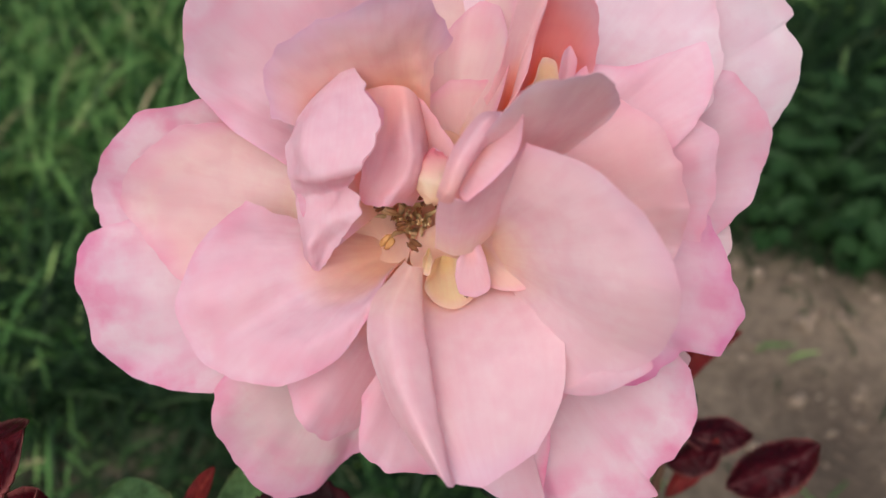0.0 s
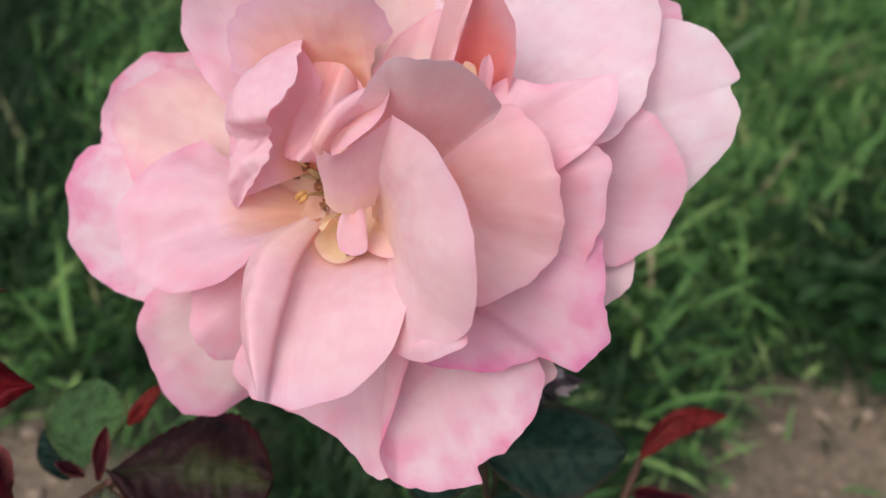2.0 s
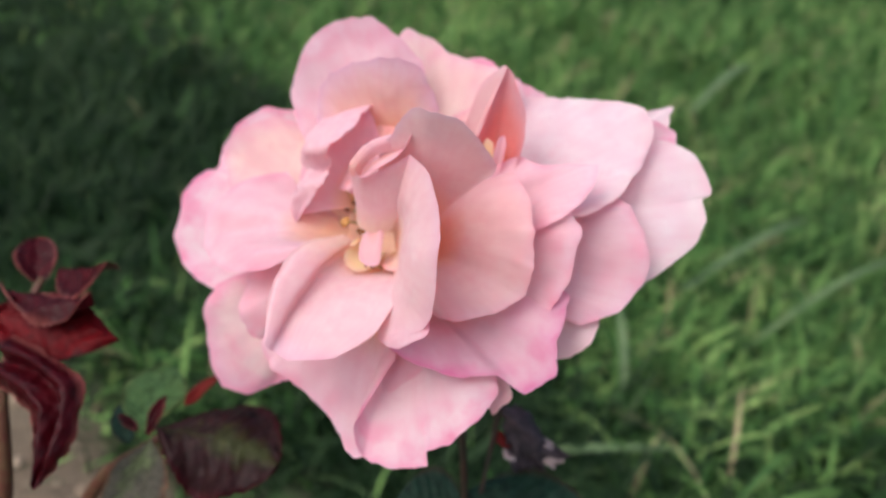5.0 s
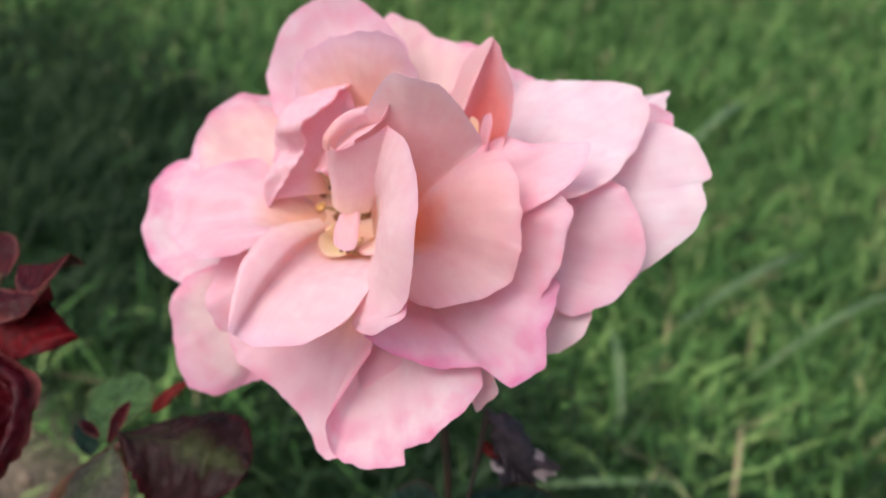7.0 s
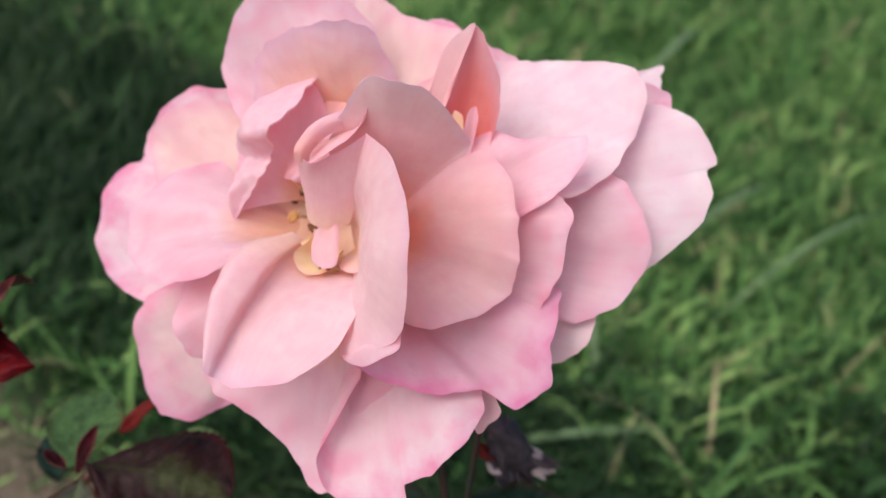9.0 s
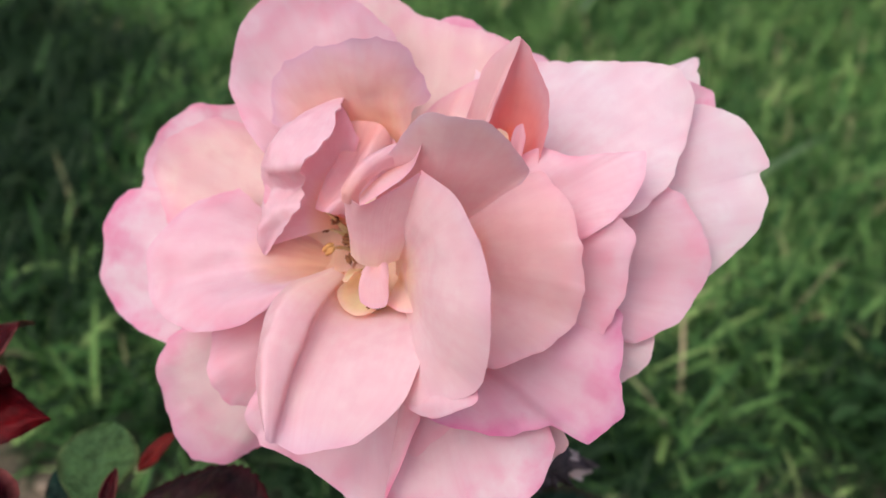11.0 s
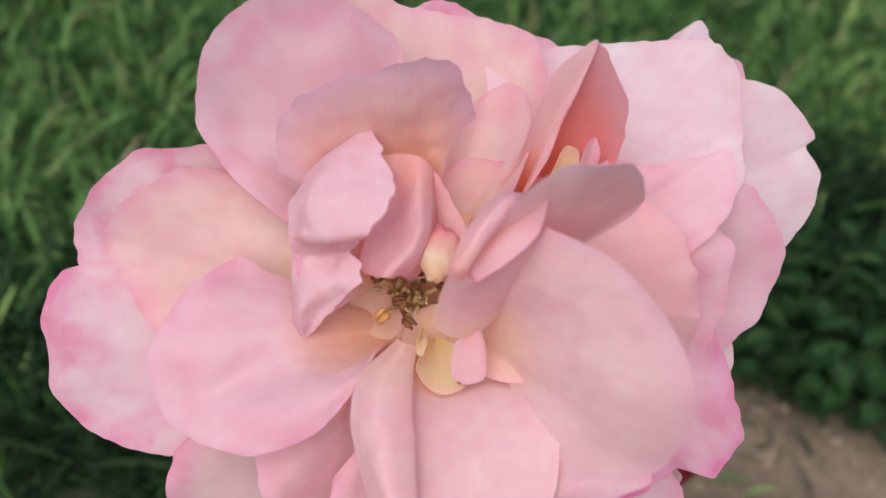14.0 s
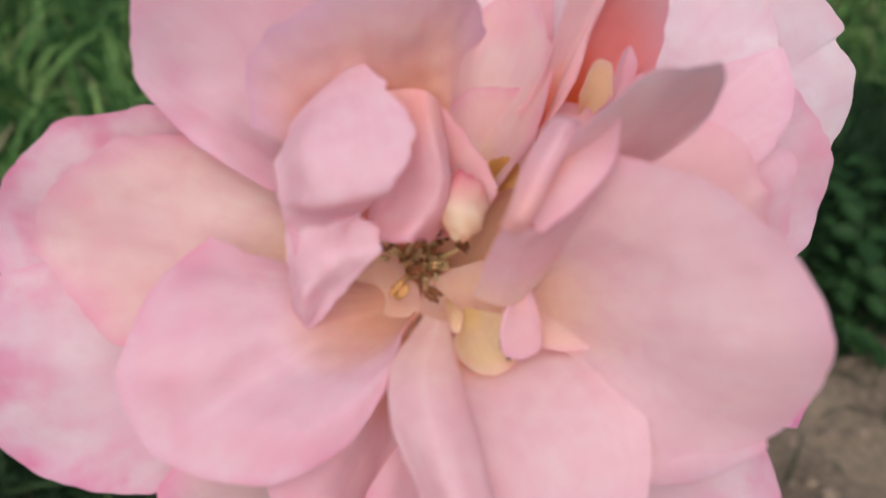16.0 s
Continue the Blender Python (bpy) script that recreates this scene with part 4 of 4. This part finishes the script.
# small petaloids round the heart
petal(bloom, LEMON, (0, -1, -3), [(-1.2, -1.5, 2), (-2.5, -5.2, 3.6), (-0.8, -7.4, 4.2), (1.7, -8.0, 4.2), (4, -6.7, 3.8), (4.4, -2, 2)], -1.6, seed=34, ruffle=0.1, fray=0.1, label="small lemon-yellow petaloid at the heart", fine=0.7)
petal(bloom, ROLL, (3.3, 0.8, 7.6), [(1.8, -1.5, 8.0), (1.6, -4, 6.8), (2.3, -6, 5.6), (4.3, -6.5, 5.2), (6.2, -5.4, 5.2), (5.8, -2, 6.6), (5.0, 0.4, 7.2)], 0.5, seed=35, ruffle=0.2, fray=0.15, fine=0.7)
petal(bloom, PEACH, (4, 0, -3), [(5.5, -5, 2.8), (8, -5.6, 4.9), (10.2, -5.5, 6.6), (11.7, -4.7, 7.5), (10.4, -1.8, 7.2), (8, 1.2, 5.3), (6, 2.2, 3.4)], 0.4, seed=36, ruffle=0.1, fray=0.1, fine=0.7)
def bud(foot, tip, radius):
    """A small egg-shaped petaloid with its colour running from foot to tip."""
    axis = Vector(tip) - Vector(foot)
    v, q = blob((Vector(foot) + Vector(tip)) / 2 * MM, (radius * MM, radius * 0.9 * MM, axis.length / 2 * MM), 4, 0.35, 16, 18, axis)
    d = axis.normalized()
    high = [min(max((Vector(p) / MM - Vector(foot)).dot(d) / axis.length, 0.0), 1.0) for p in v]
    return mesh_object("petaloid", v, q, BUD, bloom, "small bud-like cream petaloid with a red tip", [(0.5, h) for h in high])


bud((-1.4, 6.0, 2.6), (-1.0, 13.2, 2.2), 2.5)
petal(bloom, ROSY, (-1, 9, -2), [(-3.6, 8.5, 2.0), (-3.4, 11.5, 2.2), (-1.2, 13.6, 1.8), (1.0, 12.0, 1.6), (1.2, 9.5, 1.2)], 0.8, seed=38, ruffle=0.1, fray=0.1, fine=0.7)

# ---- the heart: stamens ----
def stamen(tip, foot=(-4, 4, -9), big=1.0, mat=ANTHER):
    """A short cream filament and, at its tip, an anther of two lobes like a coffee bean."""
    f, t = Vector(foot).lerp(Vector(tip), 0.45) * MM - Vector((0, 0, 1.5 * MM)), Vector(tip) * MM
    mid = (f + t) / 2 + Vector((0.3 * MM * math.sin(tip[0] * 5), 0.3 * MM * math.cos(tip[1] * 7), 0.4 * MM))
    v, q = tube([f, mid, t], [0.42 * MM, 0.32 * MM, 0.16 * MM], 6)
    mesh_object("filament", v, q, FILAMENT, bloom)
    if mat is None:
        return
    way = Vector((math.sin(tip[0] * 9 + tip[1]), math.cos(tip[0] * 9 + tip[1]), 0.25)).normalized()
    across = way.cross(Vector((0, 0, 1))).normalized()
    verts, faces = [], []
    for k in (-1, 1):
        v, q = blob(t + across * k * 0.32 * MM * big, (0.40 * MM * big, 0.42 * MM * big, 0.85 * MM * big), int(tip[0] * 7) + k, 0.5, 7, 8, way)
        faces += [tuple(i + len(verts) for i in face) for face in q]
        verts += v
    mesh_object("anther", verts, faces, mat, bloom)


for tip, big, mat in (((-7.7, 0.9, -0.3), 1.25, ANTHER_OCHRE), ((-4, 0.5, -1.0), 1.1, ANTHER), ((-5.8, 3.2, -1.5), 0.95, ANTHER), ((-8.9, 5.8, -2), 0.9, ANTHER),
                      ((-10.2, 6.0, -3.5), 0.9, ANTHER), ((-11.0, 4.6, -4), 1.0, ANTHER), ((-10.4, 6.9, 1.8), 0.6, ANTHER),
                      ((-3.4, 7.3, -3), 0.8, ANTHER), ((-0.4, 5.8, -2.6), 0.9, ANTHER), ((4.4, 14.4, -3.6), 1.5, ANTHER_OCHRE),
                      ((3.2, -6.2, 4.0), 0.40, ANTHER), ((4.6, -6.0, 4.2), 0.40, ANTHER), ((2.4, -5.2, 4.4), 0.35, ANTHER)):
    stamen(tip, (-4, 4, -9) if tip[0] < 2 or tip[1] > 0 else (4, -4, 0), big, mat)
rng = random.Random(5)
for k in range(34):
    a, r = rng.uniform(0, 6.28), rng.uniform(0.3, 3.4)
    x, y = -4.2 + r * math.cos(a), 4.2 + 0.8 * r * math.sin(a)
    stamen((x + rng.uniform(-0.6, 0.6), y + rng.uniform(-0.6, 0.6), rng.uniform(-4.6, -2.0)), (-4.2 + 0.7 * r * math.cos(a + 0.8), 4.2 + 0.7 * r * math.sin(a + 0.8), -8), rng.uniform(0.3, 0.6), rng.choice([None, None, ANTHER]))

# ---- calyx and stems ----
v, q = tube([at(-1, 1, -16), at(5, -3, -23), at(14, -14, -32), at(19, -25, -42), at(23, -40, -56), at(26, -60, -76), at(26, -110, -122), Vector((0, 0, -0.004))], [0.0042, 0.0026, 0.0012, 0.0009, 0.0008, 0.0010, 0.0016, 0.0030])
stem = mesh_object("stem", v, q, STEM_DARK, bush, "green rose stem")
for tip, side in (((12, -16, -26), (1, 0, 0)), ((-10, -14, -30), (1, 0.2, 0)), ((14, 4, -30), (0, 1, 0)), ((20, -20, -34), (1, 1, 0)), ((-4, 16, -28), (1, 0, 0))):
    leaf(stem, LEAF_GREEN, at(0, 0, -18), at(*tip), side, 0.0055, 0.3, 0.1, name="sepal", teeth=0.0)


def shoot(points, radii, mat, label):
    v, q = tube(points, radii, 8)
    return mesh_object("shoot", v, q, mat, bush, label)


# shoot with dark leaves
one = shoot([at(-40, -56, -27), at(-44, -60, -30), at(-56, -72, -38), at(-66, -90, -60), Vector((-0.045, 0.0, 0.08)), Vector((-0.012, 0.004, -0.004))], [0.0010, 0.0013, 0.0017, 0.0020, 0.0024, 0.003], STEM_RED, "reddish young rose shoot")
leaf(one, LEAF_MAROON, at(-40, -54, -24), at(-10, -49.5, -29), (0.25, 1, 0.35), 0.0265, 0.25, 0.16, name="leaf", label="dark maroon-green toothed leaflet", seed=2, wave=0.14, round_=0.56, bow=0.06)
leaf(one, LEAF_GREEN, at(-54, -59, -38.5), at(-57.5, -41.6, -43), (1, 0.1, 0.3), 0.0195, 0.15, 0.05, label="round mid-green leaflet", seed=3, round_=0.55, teeth=0.03)
leaf(one, LEAF_OLIVE, at(-40, -57, -25), at(-38, -80, -22), (1, -0.2, 0.2), 0.0200, 0.3, 0.10, label="grey-green leaflet tinged with maroon", seed=4)
leaf(one, LEAF_WINE, at(-43, -57, -27), at(-45.8, -47.5, -30), (1, 0.2, 0.1), 0.0032, 0.5, 0.0, teeth=0.0, seed=5)
leaf(one, LEAF_WINE, at(-46, -57, -27), at(-52.5, -56, -27), (0.1, 1, 0.3), 0.0025, 0.4, 0.0, teeth=0.0, seed=6)
leaf(one, LEAF_GREEN, at(-44, -50, -52), at(-28, -43, -52), (0, 1, 0.5), 0.012, 0.15, 0.05, seed=7)
leaf(one, LEAF_SCARLET, at(-46, -48, -39), at(-40.5, -38.5, -38), (1, 0, 0.3), 0.0040, 0.5, 0.0, teeth=0.0, seed=8, label="small orange-red unfolding leaf")
leaf(one, LEAF_TEAL, at(-60, -64, -46), at(-70, -55, -50), (0.3, 1, 0.3), 0.008, 0.2, 0.1, seed=17)
# shoot with red leaves
two = shoot([at(-80, -36, -13), at(-79, -46, -13), at(-77, -58, -14), at(-74, -80, -28), at(-80, -110, -60), Vector((-0.06, -0.02, 0.05)), Vector((-0.018, 0.0, -0.004))], [0.0009, 0.0011, 0.0013, 0.0017, 0.002, 0.0024, 0.003], STEM_RED, "red young rose shoot")
leaf(two, LEAF_WINE, at(-77, -33, -13), at(-60, -27.5, -9), (0.1, 1, 0.2), 0.0145, 0.55, 0.25, label="dark red unfolding leaflet", seed=9)
leaf(two, LEAF_RED, at(-82, -48, -8), at(-50.6, -40.8, -12.5), (0.15, 0.8, 0.45), 0.0200, 0.16, 0.10, label="glossy deep red leaflet", seed=10, round_=0.44, wave=0.08, point=0.75)
# separate leaf added for the folded-over upper half of the red leaflet
leaf(two, LEAF_WINE, at(-82, -42.5, -7), at(-56, -35.8, -5), (0.1, 1, 0.1), 0.0095, 0.6, 0.06, label="dark wine-red folded upper half of the red leaflet", seed=31, wave=0.14)
patch(two, LEAF_WINE, [
    [(-74.0, -50.0, -8.0), (-73.0, -53.0, -5.0), (-72.5, -55.5, -8.0), (-72.0, -58.0, -5.0), (-71.0, -61.0, -8.0)],
    [(-60.5, -49.8, -8.0), (-60.8, -52.2, -4.0), (-61.5, -54.5, -8.0), (-62.5, -57.5, -4.5), (-64.5, -61.0, -8.0)],
    [(-49.6, -51.8, -7.0), (-51.0, -54.2, -3.0), (-53.0, -56.6, -7.5), (-55.0, -59.5, -4.0), (-58.5, -62.5, -8.0)],
    [(-44.6, -61.5, -7.0), (-46.8, -62.2, -3.5), (-49.0, -62.8, -7.5), (-51.5, -64.0, -4.0), (-54.5, -65.5, -7.5)],
    [(-45.5, -73.5, -6.0), (-46.2, -74.0, -5.0), (-46.8, -74.4, -6.0), (-47.4, -74.0, -5.0), (-48.0, -73.5, -6.0)]], "crumpled dark red leaflet", 11, 0.7, 0.9, 0.4, 11, "leaf", Matrix.Translation(-BASE) @ BLOOM)
leaf(two, LEAF_WINE, at(-80, -38, -14), at(-92, -28, -16), (0.2, 1, 0.3), 0.010, 0.5, 0.2, seed=13)
# low shoots beside the stem
three = shoot([at(54, -34, -92), at(52, -46, -93), at(48, -80, -110), Vector((0.022, 0.01, 0.04)), Vector((0.008, 0.003, -0.004))], [0.0008, 0.0011, 0.0014, 0.0018, 0.002], STEM_RED, "thin red shoot")
leaf(three, LEAF_SCARLET, at(54, -34, -92), at(71, -19, -95), (-0.7, 0.7, 0.3), 0.0066, 0.5, -0.3, label="small scarlet young leaf", seed=14, teeth=0.04, bow=0.14, wave=0.1)
leaf(three, LEAF_WINE, at(54, -42, -92), at(72, -44, -92), (0, 1, 0.2), 0.010, 0.3, 0.1, seed=15, label="dark wine-red leaflet", wave=0.1)
leaf(three, LEAF_WINE, at(66, -56, -92), at(88, -46, -92), (-0.4, 1, 0.2), 0.014, 0.4, 0.1, seed=16, label="dark wine-red leaflet", wave=0.14)
leaf(three, LEAF_WINE, at(52, -50, -92), at(64, -46, -88), (-0.2, 1, 0.2), 0.009, 0.4, 0.1, seed=18, label="dark wine-red leaflet", wave=0.14)
leaf(three, LEAF_SCARLET, at(52, -58, -93), at(64, -44, -91), (-0.6, 1, 0.2), 0.006, 0.4, 0.1, seed=19)
leaf(stem, LEAF_TEAL, at(22, -37, -56), at(50, -30, -60), (0.2, 1, 0.5), 0.0210, 0.25, 0.12, label="dark blue-green leaflet", seed=20)
leaf(stem, LEAF_TEAL, at(22, -40, -58), at(6, -46, -58), (0.2, 1, 0.4), 0.0180, 0.25, 0.12, label="dark green leaflet", seed=21)
leaf(stem, LEAF_TEAL, at(26, -46, -62), at(42, -58, -70), (0.7, 1, 0.4), 0.0180, 0.25, 0.12, label="dark green leaflet", seed=22)

# withered bud
four = shoot([at(22, -15, -50), at(23, -24, -54), at(25, -40, -60), at(26, -60, -78)], [0.0011, 0.0006, 0.0005, 0.0006], STEM_DARK, "short side stem")
v, q = blob(at(28, -18.5, -58), (0.0036, 0.0034, 0.0088), 7, 0.45, 14, 18, at(34.5, -23, -68) - at(22, -15, -50))
mesh_object("withered_bud", v, q, WITHERED, four, "withered grey-purple flower bud")
leaf(four, DRY, at(29, -18, -58), at(35.5, -22.5, -67), (0.6, 1, 0.2), 0.0034, 0.5, 0.1, teeth=0.0, name="dry_petal", seed=23)
leaf(four, WITHERED, at(26, -18, -55), at(33, -24.5, -69), (0.6, 1, 0.2), 0.0054, 0.7, 0.1, teeth=0.1, name="dry_petal", seed=24, pleat=0.4, wave=0.2)
leaf(four, WITHERED, at(24, -16, -53), at(35, -20, -66), (0.6, 1, 0.2), 0.0060, 0.6, 0.2, teeth=0.1, name="dry_petal", seed=27, pleat=0.4, wave=0.25, twist=0.5)
leaf(four, WITHERED, at(25, -20, -54), at(32, -28, -66), (0.6, 1, 0.2), 0.0050, 0.6, -0.2, teeth=0.1, name="dry_petal", seed=28, pleat=0.4, wave=0.25, twist=-0.6)
leaf(four, DRY, at(31, -18, -60), at(37, -21, -66), (0.9, 1, 0.2), 0.0040, 0.6, -0.2, teeth=0.1, name="dry_petal", seed=29, pleat=0.4, wave=0.25, twist=0.6)
leaf(four, LEAF_SCARLET, at(22, -21, -54), at(26.5, -23, -57), (0.2, 1, 0.2), 0.0030, 0.5, 0.1, teeth=0.0, name="sepal", seed=25)
leaf(four, DRY, at(25, -24, -58), at(28, -25, -60), (0.2, 1, 0.2), 0.0022, 0.5, 0.1, teeth=0.0, name="sepal", seed=26)
